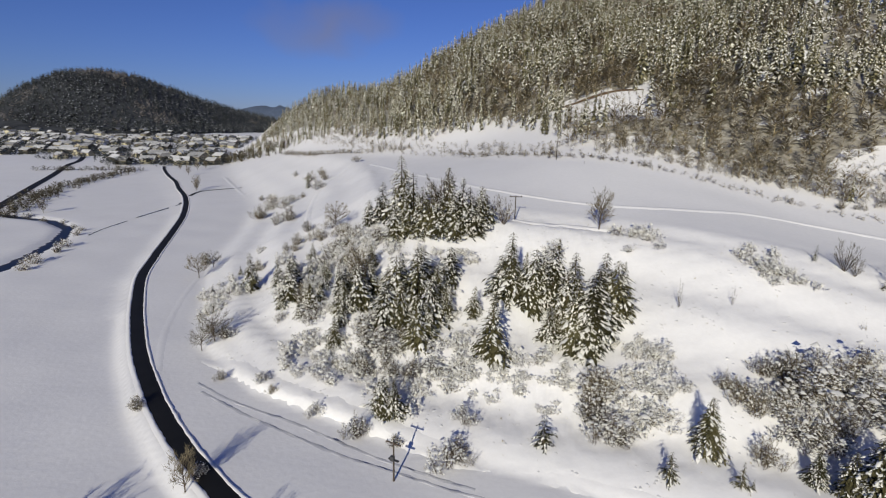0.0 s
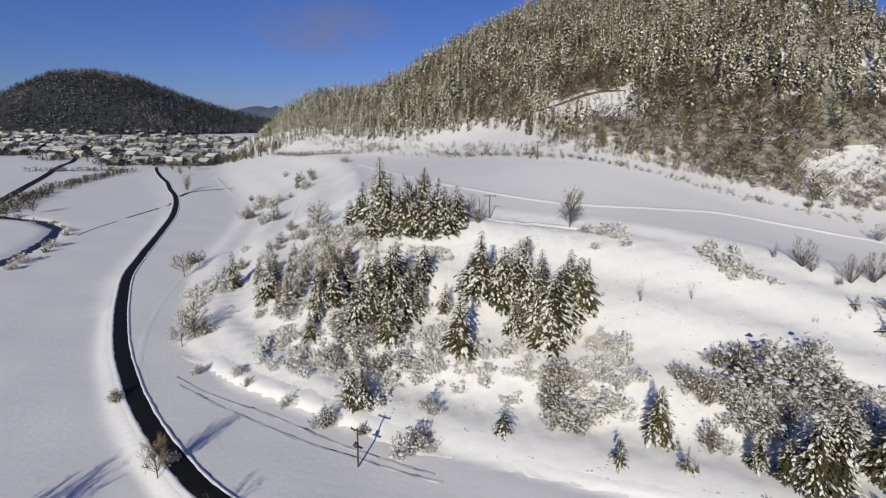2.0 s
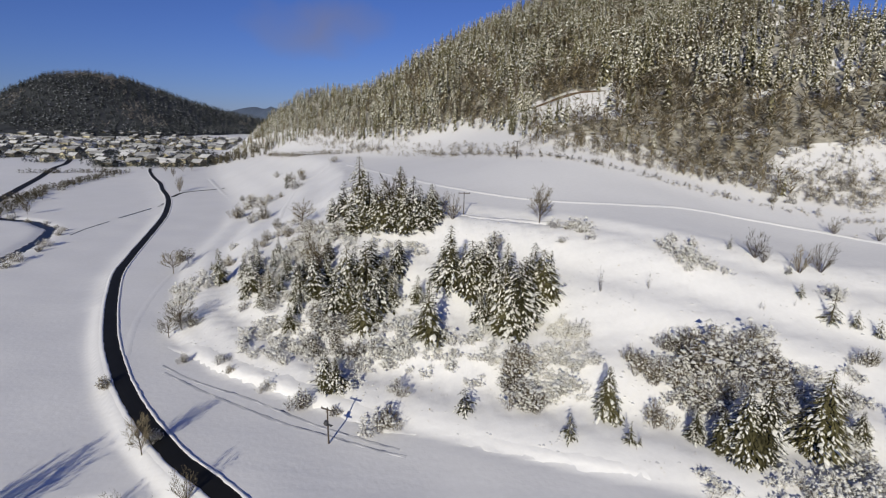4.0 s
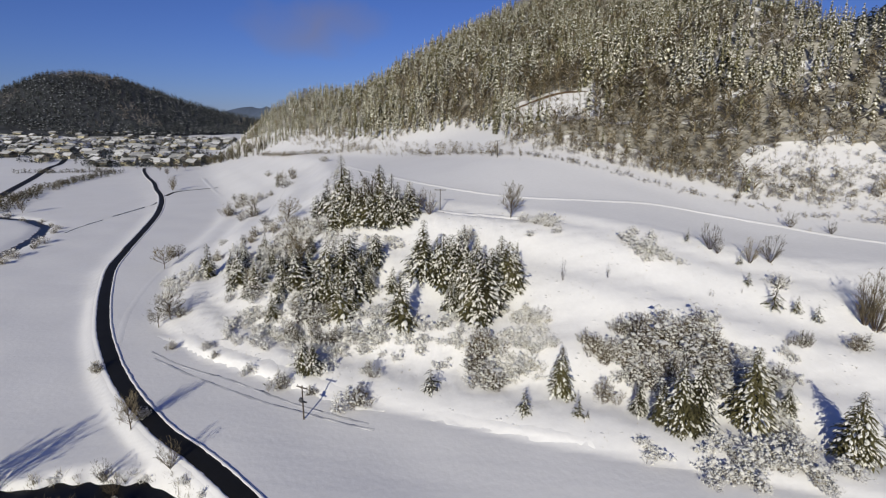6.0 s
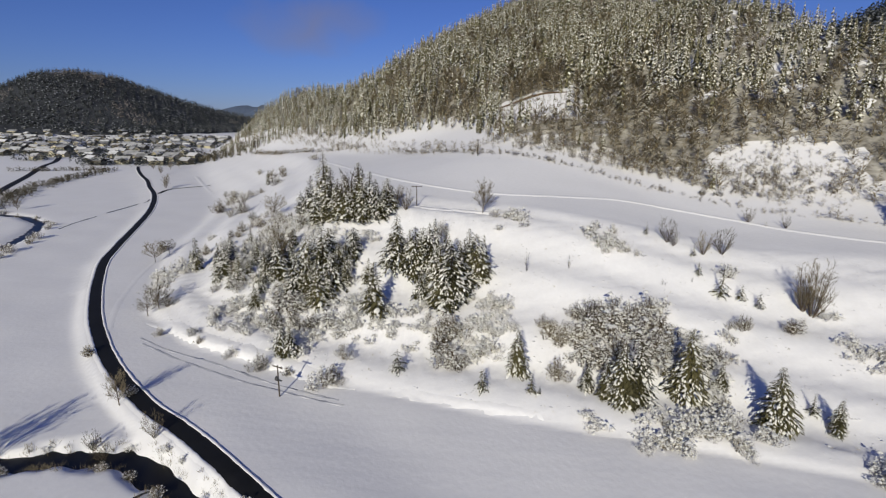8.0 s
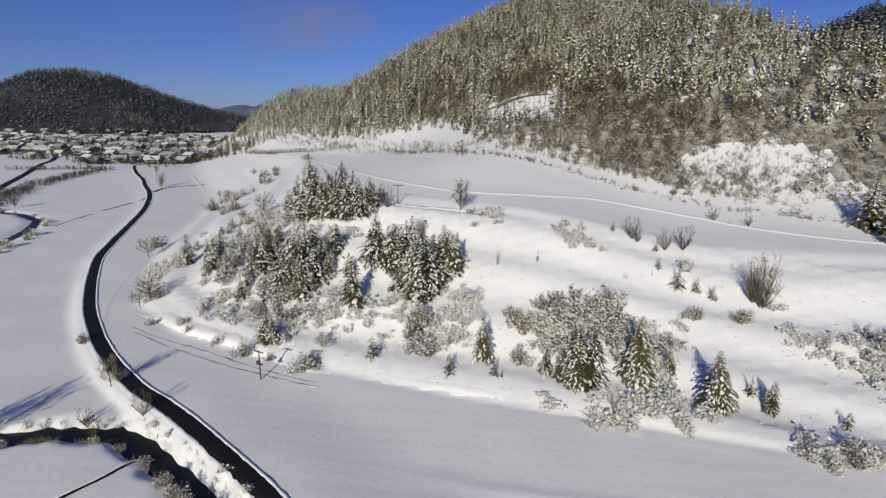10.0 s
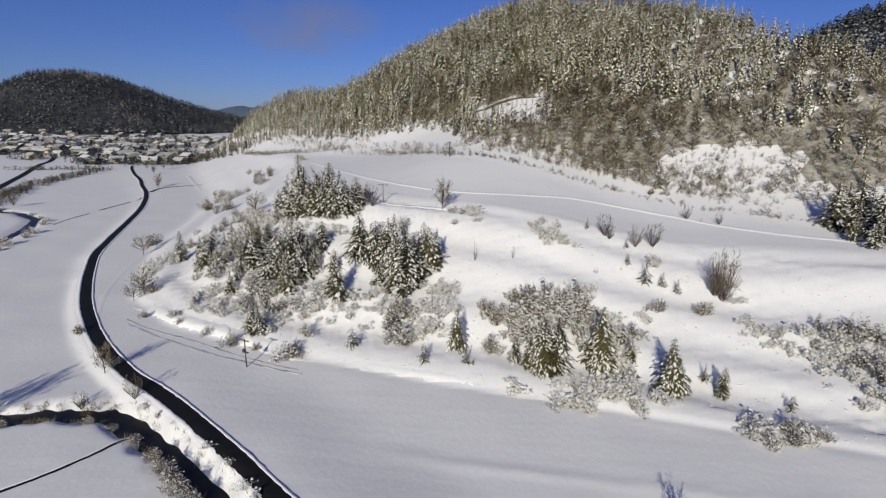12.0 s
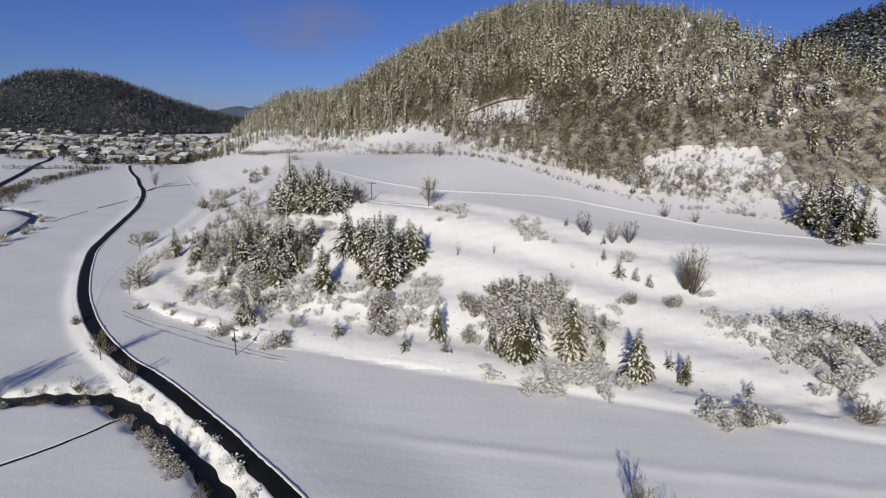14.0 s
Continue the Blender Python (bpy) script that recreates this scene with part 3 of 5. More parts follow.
SCRUB_MASSES = [
    (-46.6, 99.2, 4, 4), (-38.0, 94.2, 4, 3), (-28.0, 88.2, 4, 3), (-20.9, 85.9, 3, 3), (-11.9, 90.1, 4, 3), (1.3, 88.1, 6, 3), (-4.4, 87.0, 3, 3), (-20.0, 111.1, 4, 5), (-13.4, 103.8, 3, 4), (-13.2, 94.7, 4, 4), (-81.5, 129.8, 5, 4), (-82.2, 123.0, 3, 4), (-56.3, 127.7, 4, 4), (-53.6, 132.3, 5, 4), (-66.9, 130.9, 4, 3), (-31.9, 115.0, 4, 4), (-28.4, 125.1, 5, 5), (-17.1, 121.7, 4, 4), (-10.3, 121.3, 3, 3), (-36.3, 127.4, 5, 4), (-45.5, 131.8, 4, 4), (-19.9, 81.4, 3, 2), (21.3, 85.4, 4, 5), (23.8, 80.3, 3, 4), (25.6, 91.2, 3, 5), (6.7, 82.5, 2, 2),
    (68.2, 75.9, 3, 4), (73.1, 80.7, 3, 3), (67.7, 82.8, 3, 3), (76.4, 86.1, 2, 2), (70.0, 72.6, 3, 2), (62.4, 64.8, 4, 2), (54.2, 64.0, 4, 2), (67.2, 61.0, 4, 2), (44.8, 62.3, 2, 1.5), (103.5, 83.1, 4, 3), (106.3, 79.9, 4, 3), (110.6, 76.5, 4, 4), (112.6, 70.3, 4, 4), (119.7, 77.5, 4, 5), (116.6, 81.5, 4, 4), (101.6, 85.9, 2, 2), (54.4, 121.0, 4, 4), (56.4, 114.6, 4, 3), (28.7, 129.0, 4, 2), (32.5, 125.5, 3, 2), (60.3, 112.5, 3, 2), (9.3, 95.2, 3, 2), (20.0, 96.8, 3, 4), (23.6, 92.1, 2, 3), (17.0, 86.0, 3, 3), (9.5, 86.5, 2, 3), (101.6, 96.8, 3, 1.5)]
LOW_THICKETS = [
    (56.2, 58.1, 4.9, 3.0), (61.2, 60.7, 5.5, 3.1), (70.1, 59.5, 4.2, 3.1), (88.4, 53.1, 3.4, 2.2), (91.8, 53.4, 3.3, 2.5), (94.7, 52.5, 4.4, 2.5), (97.8, 52.3, 3.2, 2.1),
    (100.8, 52.2, 3.2, 1.7), (120.1, 77.7, 5.6, 6.0), (119.6, 65.6, 3.3, 3.7), (67.3, 68.8, 4.0, 3.0), (125.7, 71.9, 3.5, 6.3), (58.8, 61.4, 6.8, 4.0), (68.7, 61.8, 4.8, 3.7),
    (108.1, 82.8, 4.0, 2.7)]
BROWN_THICKETS = [
    (16.8, 75.8, 2.2, 2.6), (82.9, 89.4, 3.3, 1.1), (-49.5, 115.8, 4.2, 4.3), (37.8, 86.9, 1.6, 1.6), (129.9, 79.5, 3.7, 3.9), (132.6, 74.3, 2.2, 4.3), (91.4, 91.3, 3.9, 1.9),
    (-50.9, 149.7, 5, 4), (-37.0, 134.5, 5, 3), (-50.8, 135.0, 5, 4), (-27.6, 96.5, 4, 3), (-29.0, 92.3, 3, 3), (-23.8, 89.9, 3, 2), (-75.0, 153.8, 3, 3), (-82.9, 149.4, 2, 2)]

# ---- plants ----
RNG = np.random.default_rng(7)


class Shape:
    """Corners and triangles gathered piece by piece."""

    def __init__(self):
        self.co, self.tri, self.n = [], [], 0

    def add(self, co, tri):
        co, tri = np.asarray(co, float), np.asarray(tri, int)
        self.co.append(co)
        self.tri.append(tri + self.n)
        self.n += len(co)

    def arrays(self):
        return np.concatenate(self.co), np.concatenate(self.tri)

    def mesh(self, name, mat, soft=True):
        me = raw_mesh(name, *self.arrays(), soft=soft)
        me.materials.append(mat)
        return me


def tube(shape, pts, radii, sides=4):
    pts = np.asarray(pts, float)
    d = np.gradient(pts, axis=0)
    d /= np.linalg.norm(d, axis=1)[:, None] + 1e-9
    a = np.cross(d, (0.31, 0.95, 0.1))
    a /= np.linalg.norm(a, axis=1)[:, None] + 1e-9
    b = np.cross(d, a)
    ang = np.arange(sides) / sides * 2 * math.pi
    co = pts[:, None] + (a[:, None] * np.cos(ang)[:, None] + b[:, None] * np.sin(ang)[:, None]) * np.asarray(radii)[:, None, None]
    tri = []
    for i in range(len(pts) - 1):
        for j in range(sides):
            p, q = i * sides + j, i * sides + (j + 1) % sides
            tri += [(p, q, q + sides), (p, q + sides, p + sides)]
    shape.add(co.reshape(-1, 3), tri)


def lump(shape, at, r, flat=0.55):
    """An uneven pat of snow."""
    dirs = np.array([(1, 0, -0.2), (0, 1, -0.2), (-1, 0, -0.2), (0, -1, -0.2), (0, 0, 1)], float)
    co = dirs * (r * RNG.uniform(0.65, 1.3, 5))[:, None]
    co[:, 2] *= flat
    turn = RNG.uniform(0, 6.28)
    c, s = math.cos(turn), math.sin(turn)
    co = np.column_stack([co[:, 0] * c - co[:, 1] * s, co[:, 0] * s + co[:, 1] * c, co[:, 2]]) + at
    shape.add(co, [(0, 1, 4), (1, 2, 4), (2, 3, 4), (3, 0, 4)])


def spray(shape, at, way, length, width, sag):
    """A flat, pointed spray of needles that hangs from at."""
    side = np.array((-way[1], way[0], 0.0)) * width
    mid, tip = at + way * length * 0.5 - (0, 0, sag * 0.3), at + way * length - (0, 0, sag)
    shape.add([at, mid + side - (0, 0, width * 0.4), tip, mid - side - (0, 0, width * 0.4)], [(0, 1, 2), (0, 2, 3)])


def pad(shape, at, way, length, width, sag, lift):
    """A rounded cushion of snow along a spray."""
    side = np.array((-way[1], way[0], 0.0)) * width
    mid, tip = at + way * length * 0.55 - (0, 0, sag * 0.35), at + way * length - (0, 0, sag * 0.95)
    up = np.array((0, 0, lift))
    shape.add([at + up * 0.6, mid + side, tip, mid - side, mid + up + way * length * RNG.uniform(-0.1, 0.2)], [(0, 1, 4), (1, 2, 4), (2, 3, 4), (3, 0, 4)])


def spruce_shapes(whorls, arms, broad, snowy, rough=0.25, top=0.0, thin=1.0):
    """A conifer 1 unit high: trunk, crown of boughs with hanging sprays, cushions of snow."""
    trunk, crown, snow = Shape(), Shape(), Shape()
    tube(trunk, [(0, 0, -0.04), (0, 0, 0.5), (0, 0, 0.985)], [0.016, 0.010, 0.002], 5)
    p = RNG.uniform(0, 6.283, 4)
    for k in range(whorls):
        f = (k + 0.5) / whorls
        n = max(4, int(arms * (1 - 0.55 * f)))
        heavy = snowy * RNG.uniform(0.6, 1.3)
        for j in range(n):
            z = 0.035 + 0.945 * f ** 0.95 + RNG.uniform(-0.022, 0.022) * (1 - f)
            a = (j + RNG.uniform(-0.5, 0.5)) / n * 6.283 + k * 0.9
            r = broad * max(0.0, 1 - z) ** (0.72 - top) * (0.72 + 0.28 * min(1, z * 5))
            r *= 1 + 0.16 * math.sin(2 * a + p[0] + 4 * z) + 0.12 * math.sin(3 * a + p[1] - 9 * z) + 0.10 * math.sin(23 * z + p[2])
            ln = r * RNG.uniform(1 - rough, 1 + rough * 0.6)
            if ln < 0.008:
                continue
            out = np.array((math.cos(a), math.sin(a), 0.0))
            dr, root = RNG.uniform(0.30, 0.75), np.array((0, 0, z))

            def along(t):
                return root + out * ln * t + (0, 0, ln * (0.16 * t - dr * t * t))
            spray(crown, along(0.05), out, ln * 0.75, ln * 0.11 * thin, ln * dr * 0.45)
            m = 7 if ln > 0.10 else 5 if ln > 0.05 else 3
            for i in range(m):
                t = 0.28 + 0.68 * (i + RNG.uniform(0, 0.8)) / m
                turn = a + (-1) ** i * RNG.uniform(0.15, 0.95)
                way = np.array((math.cos(turn), math.sin(turn), 0.0))
                l2 = max(0.022, ln * RNG.uniform(0.20, 0.34) * (1.3 - 0.5 * t))
                w2, sag, at = l2 * RNG.uniform(0.20, 0.30) * thin, l2 * RNG.uniform(0.35, 0.95), along(t)
                spray(crown, at, way, l2, w2, sag)
                if RNG.random() < heavy * (0.38 + 0.34 * math.sin(2 * turn + p[3] + 7 * z) + 0.20 * math.sin(31 * z + 3 * turn)):
                    l3 = l2 * math.exp(RNG.normal(-0.02, 0.3))
                    pad(snow, at + (0, 0, 0.003), way, l3, l3 * RNG.uniform(0.19, 0.34), sag * 0.9, l3 * RNG.uniform(0.14, 0.30))
    return trunk, crown, snow


def blade(shape, p, e, thick):
    """A thin tapering stick."""
    s = np.cross(e - p, RNG.normal(0, 1, 3))
    s = s / (np.linalg.norm(s) + 1e-9) * thick
    shape.add([p - s, p + s, e + s * 0.4, e - s * 0.4], [(0, 1, 2), (0, 2, 3)])


def bare_shapes(limbs_n, radius, low, twigs_n=9, fan=False, snowy=0.0):
    """A leafless tree 1 unit high: trunk or fan of stems with limbs, a haze of fine twigs, a little snow."""
    stem, twig, snow = Shape(), Shape(), Shape()
    if not fan:
        tube(stem, [(0, 0, -0.03), (0.006, 0.004, low), (-0.004, 0.01, 0.5), (0.005, 0.0, 0.8)], [0.017, 0.013, 0.008, 0.003], 5)
    for k in range(limbs_n):
        a, zt = k * 2.4 + RNG.uniform(-0.4, 0.4), low + (1 - low) * (0.25 + 0.75 * ((k + 0.5) / limbs_n)) * RNG.uniform(0.9, 1.0)
        span = max(0.12, 1 - ((zt - (0.55 + 0.2 * low)) / 0.50) ** 2) ** 0.5
        o = np.array((math.cos(a), math.sin(a), 0.0))
        end = o * radius * span * RNG.uniform(0.6, 1.05) + (0, 0, zt)
        start = np.array((0, 0, -0.02)) + o * 0.03 if fan else np.array((0, 0, max(low * 0.8, zt - RNG.uniform(0.25, 0.45))))
        mid = start * 0.5 + end * 0.5 + o * radius * 0.12 * RNG.uniform(-0.3, 1.0) + (0, 0, RNG.uniform(-0.02, 0.03))
        tube(stem, [start, mid, end], [0.0065, 0.0042, 0.0012], 3)
        for _ in range(9):
            g = RNG.uniform(0.25, 1.0)
            q = start + (mid - start) * g * 2 if g < 0.5 else mid + (end - mid) * (g * 2 - 1)
            way = (end - start) / np.linalg.norm(end - start) * 0.7 + RNG.normal(0, 0.42, 3) + (0, 0, 0.25)
            e = q + way / np.linalg.norm(way) * RNG.uniform(0.07, 0.17)
            blade(twig, q, e, 0.0024)
            for _ in range(twigs_n):
                b = q + (e - q) * RNG.uniform(0.2, 1.0)
                w = (e - q) * 0.35 + RNG.normal(0, 0.030, 3) + (0, 0, 0.018)
                s = np.cross(w, RNG.normal(0, 1, 3))
                s = s / np.linalg.norm(s) * 0.0023
                twig.add([b - s, b + s, b + w], [(0, 1, 2)])
            if RNG.random() < snowy:
                lump(snow, e, RNG.uniform(0.008, 0.02), 0.8)
    lump(snow, (0, 0, 0), 0.05)
    return stem, twig, snow


def bush_shapes(stems_n, broad, snowy, caps, fine=0.0045, twigs_n=11, reach_out=1.0, pat=1.0):
    """A ragged bush 1 unit high: groups of arching stems, twigs, snow along the twigs and caps of snow on their ends."""
    stem, twig, snow = Shape(), Shape(), Shape()
    groups = [(RNG.uniform(0, 6.283), broad * RNG.uniform(0.0, 0.75), RNG.uniform(0.45, 1.0)) for _ in range(6)] + [(0, 0, 1.0)]
    for k in range(stems_n):
        ga, gr, gh = groups[k % 7]
        mid = np.array((math.cos(ga) * gr, math.sin(ga) * gr, 0))
        a, u = RNG.uniform(0, 6.283), RNG.uniform(0.0, 1.0) ** 0.6
        reach = broad * 0.55 * u
        top = gh * RNG.uniform(0.6, 1.0) * math.sqrt(max(0.15, 1 - 0.8 * u * u))
        o = np.array((math.cos(a), math.sin(a), 0))
        p0 = mid + o * reach * 0.3 + (0, 0, -0.03)
        p1, p2 = mid + o * reach * 0.7 + (0, 0, top * 0.7), mid + o * reach * 1.1 + (0, 0, top)
        blade(stem, p0, p1, fine * 2.2)
        blade(stem, p1, p2, fine * 1.6)
        if RNG.random() < caps:
            lump(snow, p2, min(0.17, 0.060 * math.exp(RNG.normal(0, 0.5))) * pat, 0.9)
        for j in range(twigs_n):
            g = RNG.uniform(0.2, 1)
            q = p0 + (p1 - p0) * min(1, g * 2) if g < 0.5 else p1 + (p2 - p1) * (g * 2 - 1)
            w = RNG.normal(0, 0.5, 3) + o * 0.35 + (0, 0, 0.25)
            w /= np.linalg.norm(w)
            e = q + w * RNG.uniform(0.12, 0.30) * reach_out
            s = np.cross(w, RNG.normal(0, 1, 3))
            s = s / np.linalg.norm(s) * fine * RNG.uniform(1.3, 2.9)
            m = (q + e) / 2
            twig.add([q - s, q + s, e], [(0, 1, 2)])
            if RNG.random() < snowy:
                t = np.array((-w[1], w[0], 0)) * fine * RNG.uniform(1.8, 4.0)
                rise = (0, 0, fine * 1.6)
                snow.add([q, m - t * 1.6, e, m + t * 1.6, m + np.array(rise) * 2.2], [(0, 1, 4), (1, 2, 4), (2, 3, 4), (3, 0, 4)])
            if RNG.random() < caps * 0.36:
                lump(snow, e, min(0.12, 0.038 * math.exp(RNG.normal(0, 0.55))) * pat, 0.9)
    return stem, twig, snow


def plant(name, shapes, parts, mats, label, category):
    """A thing with its parts at the origin; it is the model of its copies and stands at its own place later."""
    ob = new(name)
    tagged(ob, label, category)
    for shape, part_name, mat in zip(shapes, parts, mats):
        if shape.n:
            p = new(part_name, shape.mesh(part_name, mat))
            p.parent = ob
            if part_name != "trunk":
                tagged(p, kind="stuff")
    return ob


USED = set()


def stand(model, x, y, size, wide=1.0, label="", group="", sink=0.0):
    """Sets the model itself at its first place and copies of it at the others."""
    z = float(height(x, y)) - sink
    turn, lean = RNG.uniform(0, 360), RNG.normal(0, 1.2, 2)
    m = pose(x, y, z, lean[0], lean[1], turn)
    if model.name in USED:
        ob = copy_thing(model, m)
    else:
        USED.add(model.name)
        ob = model
        ob.matrix_basis = m
    ob.scale = (size * wide, size * wide, size)
    if label or group:
        tagged(ob, label, group=group)
    return ob


CONIFER_PARTS, CONIFER_MATS = ("trunk", "crown", "snow_cover"), (M_BARK, M_NEEDLES, M_TREE_SNOW)
BARE_PARTS, BARE_MATS = ("trunk", "twig_mass", "snow_cover"), (M_BARK, M_TWIG, M_TREE_SNOW)
BUSH_PARTS, BUSH_MATS = ("stem_mass", "twig_mass", "snow_cover"), (M_BARK, M_TWIG, M_TREE_SNOW)
spruces = [plant("spruce_tree", spruce_shapes(27, 12, 0.23, 0.66, 0.35), CONIFER_PARTS, CONIFER_MATS, "dark green spruce tree with snow on its branches", "tree"),
           plant("spruce_tree", spruce_shapes(25, 12, 0.26, 0.82, 0.45, 0.05), CONIFER_PARTS, CONIFER_MATS, "snow-laden spruce tree with drooping branches", "tree"),
           plant("spruce_tree", spruce_shapes(27, 11, 0.19, 0.42, 0.35), CONIFER_PARTS, CONIFER_MATS, "slender dark spruce tree lightly dusted with snow", "tree"),
           plant("spruce_tree", spruce_shapes(23, 13, 0.29, 0.88, 0.5, 0.22), CONIFER_PARTS, CONIFER_MATS, "broad spruce tree heavily loaded with snow", "tree")]
edge_spruce = plant("spruce_tree", spruce_shapes(30, 14, 0.27, 0.55, 0.3, 0.10, 0.8), CONIFER_PARTS, CONIFER_MATS, "dense dark spruce tree with snow-lined branches", "tree")
small_spruces = [plant("young_spruce", spruce_shapes(12, 8, 0.28, 0.55, 0.35), CONIFER_PARTS, CONIFER_MATS, "young spruce half covered with snow on the slope", "tree"),
                 plant("young_spruce", spruce_shapes(11, 8, 0.36, 0.7, 0.4, 0.2), CONIFER_PARTS, CONIFER_MATS, "bushy young spruce capped with snow", "tree")]
bare = [plant("bare_tree", bare_shapes(24, 0.32, 0.18, 11), BARE_PARTS, BARE_MATS, "leafless broadleaf tree standing in the snow", "tree"),
        plant("bare_tree", bare_shapes(20, 0.36, 0.05, 9, True), BARE_PARTS, BARE_MATS, "leafless multi-stemmed tree standing in the snow", "tree"),
        plant("bare_tree", bare_shapes(24, 0.24, 0.0, 7, True), BARE_PARTS, BARE_MATS, "leafless willow-like tree with fanning stems", "tree"),
        plant("bare_tree", bare_shapes(24, 0.50, 0.30, 11, False, 0.6), BARE_PARTS, BARE_MATS, "round-crowned bare tree with snow on its twigs", "tree")]
tall_bush = [plant("bare_bush", bush_shapes(84, 0.50, 0.15, 0.16, 0.0020, 14, 0.5, 0.45), BUSH_PARTS, BUSH_MATS, "tall brown leafless bush with a rounded crown", "bush"),
             plant("bare_bush", bush_shapes(84, 0.56, 0.24, 0.45, 0.0020, 13, 0.5, 0.52), BUSH_PARTS, BUSH_MATS, "tall leafless bush with a rounded snow-dusted crown", "bush")]
tall_snowy = plant("snowy_bush", bush_shapes(78, 0.60, 0.4, 0.9, 0.0018, 10, 0.5, 0.6), BUSH_PARTS, BUSH_MATS, "tall leafless bush with every branch under snow", "bush")
sapling = plant("sapling", bare_shapes(6, 0.16, 0.05, 3, True), BARE_PARTS[:2], BARE_MATS[:2], "thin bare sapling on the snowy slope", "tree")
snowy_bush = [plant("snowy_bush", bush_shapes(44, 0.80, 0.35, 0.9, 0.0034, 8, 0.8, 0.95), BUSH_PARTS, BUSH_MATS, "leafless bush thickly covered with snow", "bush"),
              plant("snowy_bush", bush_shapes(44, 1.05, 0.35, 0.9, 0.0034, 8, 0.8, 1.0), BUSH_PARTS, BUSH_MATS, "spreading leafless bush bent down by snow", "bush")]
brown_bush = [plant("bare_bush", bush_shapes(46, 0.60, 0.20, 0.12, 0.0032, 12, 0.9, 0.7), BUSH_PARTS, BUSH_MATS, "brown leafless bush with a little snow", "bush"),
              plant("bare_bush", bush_shapes(46, 0.70, 0.25, 0.35, 0.0032, 12, 0.9, 0.75), BUSH_PARTS, BUSH_MATS, "grey-brown leafless bush dusted with snow", "bush")]

for i, (x, y, h) in enumerate(TOP_SPRUCES):
    stand(spruces[(0, 1, 3, 0, 1)[i % 5]], x, y, h * (1.1 if i == 0 else RNG.uniform(1.0, 1.25)), 1.25, group="spruces on the knoll")
for i, (x, y, h) in enumerate(SLOPE_SPRUCES):
    stand(spruces[(1, 3, 0)[i % 3]], x, y, h * RNG.uniform(0.85, 1.1), RNG.uniform(1.05, 1.35), group="spruces on the scrub slope")
for i, (x, y, h) in enumerate(WEST_SPRUCES):
    stand(spruces[(1, 3)[i % 2]], x, y, h * 0.9, 1.15, group="small spruces on the scrub slope")
for i, (x, y, h) in enumerate(CLUMP_SPRUCES):
    stand(spruces[(1, 3, 0)[i % 3]], x, y, h * RNG.uniform(0.8, 1.1), RNG.uniform(1.0, 1.3), group="spruces of the dense clump")
for i, (x, y, h) in enumerate(EAST_SPRUCES):
    stand(edge_spruce if h > 5.8 else small_spruces[0], x, y, h, 1.1, group="spruces at the foot of the slope")
for i, (x, y, h) in enumerate(FOREST_EDGE_SPRUCES):
    stand(spruces[(0, 2)[i % 2]], x, y, h * 1.3, 1.25, group="spruces beside the hut")
for i, (x, y, h) in enumerate(SMALL_CONIFERS):
    stand(small_spruces[i % 2], x, y, h, 1.0, group="young spruces")
for i, (x, y, h) in enumerate(BARE_TREES):
    kind = 2 if x > 90 and h > 11 else 3 if x < -55 and h > 5 else 0 if h > 9 else 1
    stand(bare[kind], x, y, h, 1.0 if kind != 3 else 1.1, group="bare trees")
for i, (x, y, h) in enumerate(SAPLINGS):
    stand(sapling, x, y, h, 0.8, group="saplings")
for i, (x, y, h) in enumerate(BANK_BUSHES):
    stand((brown_bush if h < 3 else tall_bush)[i % 2], x, y, min(h, 5.5), 1.2, group="bushes on the bank")
for i, (x, y, h) in enumerate(MEADOW_BUSHES):
    stand(spruces[2] if i == 2 else (tall_bush + brown_bush)[i % 4], x, y, h * 1.25, 1.25, group="bushes on the meadow")


def thicket(spots, models, spacing, lo, hi, group):
    for cx, cy, rx, ry in spots:
        for k in range(max(3, int(rx * ry * 3.14 / spacing ** 2))):
            a, u = RNG.uniform(0, 6.283), RNG.uniform(0, 1.25) ** 0.6
            stand(models[k % len(models)], cx + math.cos(a) * u * rx, cy + math.sin(a) * u * ry, RNG.uniform(lo, hi), RNG.uniform(0.9, 1.3), group=group)


thicket(SNOWY_THICKETS, snowy_bush, 3.2, 1.4, 3.4, "snowy bushes of the slope")
# low snowed-in scrub that fills the ground between the bushes
scrub_shapes = [bush_shapes(26, 0.9, 0.45, 1.0, 0.0036, 8, 0.8, 1.3) for _ in range(3)]
masses = [Shape(), Shape(), Shape()]
for cx, cy, rx, ry in SCRUB_MASSES:
    for k in range(max(4, int(rx * ry * 3.14 / 2.3 ** 2))):
        a, u, h = RNG.uniform(0, 6.283), RNG.uniform(0, 1.25) ** 0.6, RNG.uniform(0.9, 2.6)
        x, y, turn, wide = cx + math.cos(a) * u * rx, cy + math.sin(a) * u * ry, RNG.uniform(0, 6.283), RNG.uniform(0.9, 1.3)
        c, s = math.cos(turn) * h * wide, math.sin(turn) * h * wide
        z = float(height(x, y))
        for mass, shape in zip(masses, scrub_shapes[k % 3]):
            co, tri = shape.arrays()
            mass.add(np.column_stack([co[:, 0] * c - co[:, 1] * s + x, co[:, 0] * s + co[:, 1] * c + y, co[:, 2] * h + z]), tri)
scrub_mass = tagged(new("slope_scrub"), "low snow-covered scrub between the trees of the slope", "scrub", kind="stuff")
for mass, piece, mat in zip(masses, BUSH_PARTS, BUSH_MATS):
    tagged(new(piece, mass.mesh(piece, mat)), kind="stuff").parent = scrub_mass
thicket(LOW_THICKETS, snowy_bush + snowy_bush + tall_bush[1:], 2.5, 1.4, 3.2, "low snowy bushes at the foot of the slope")
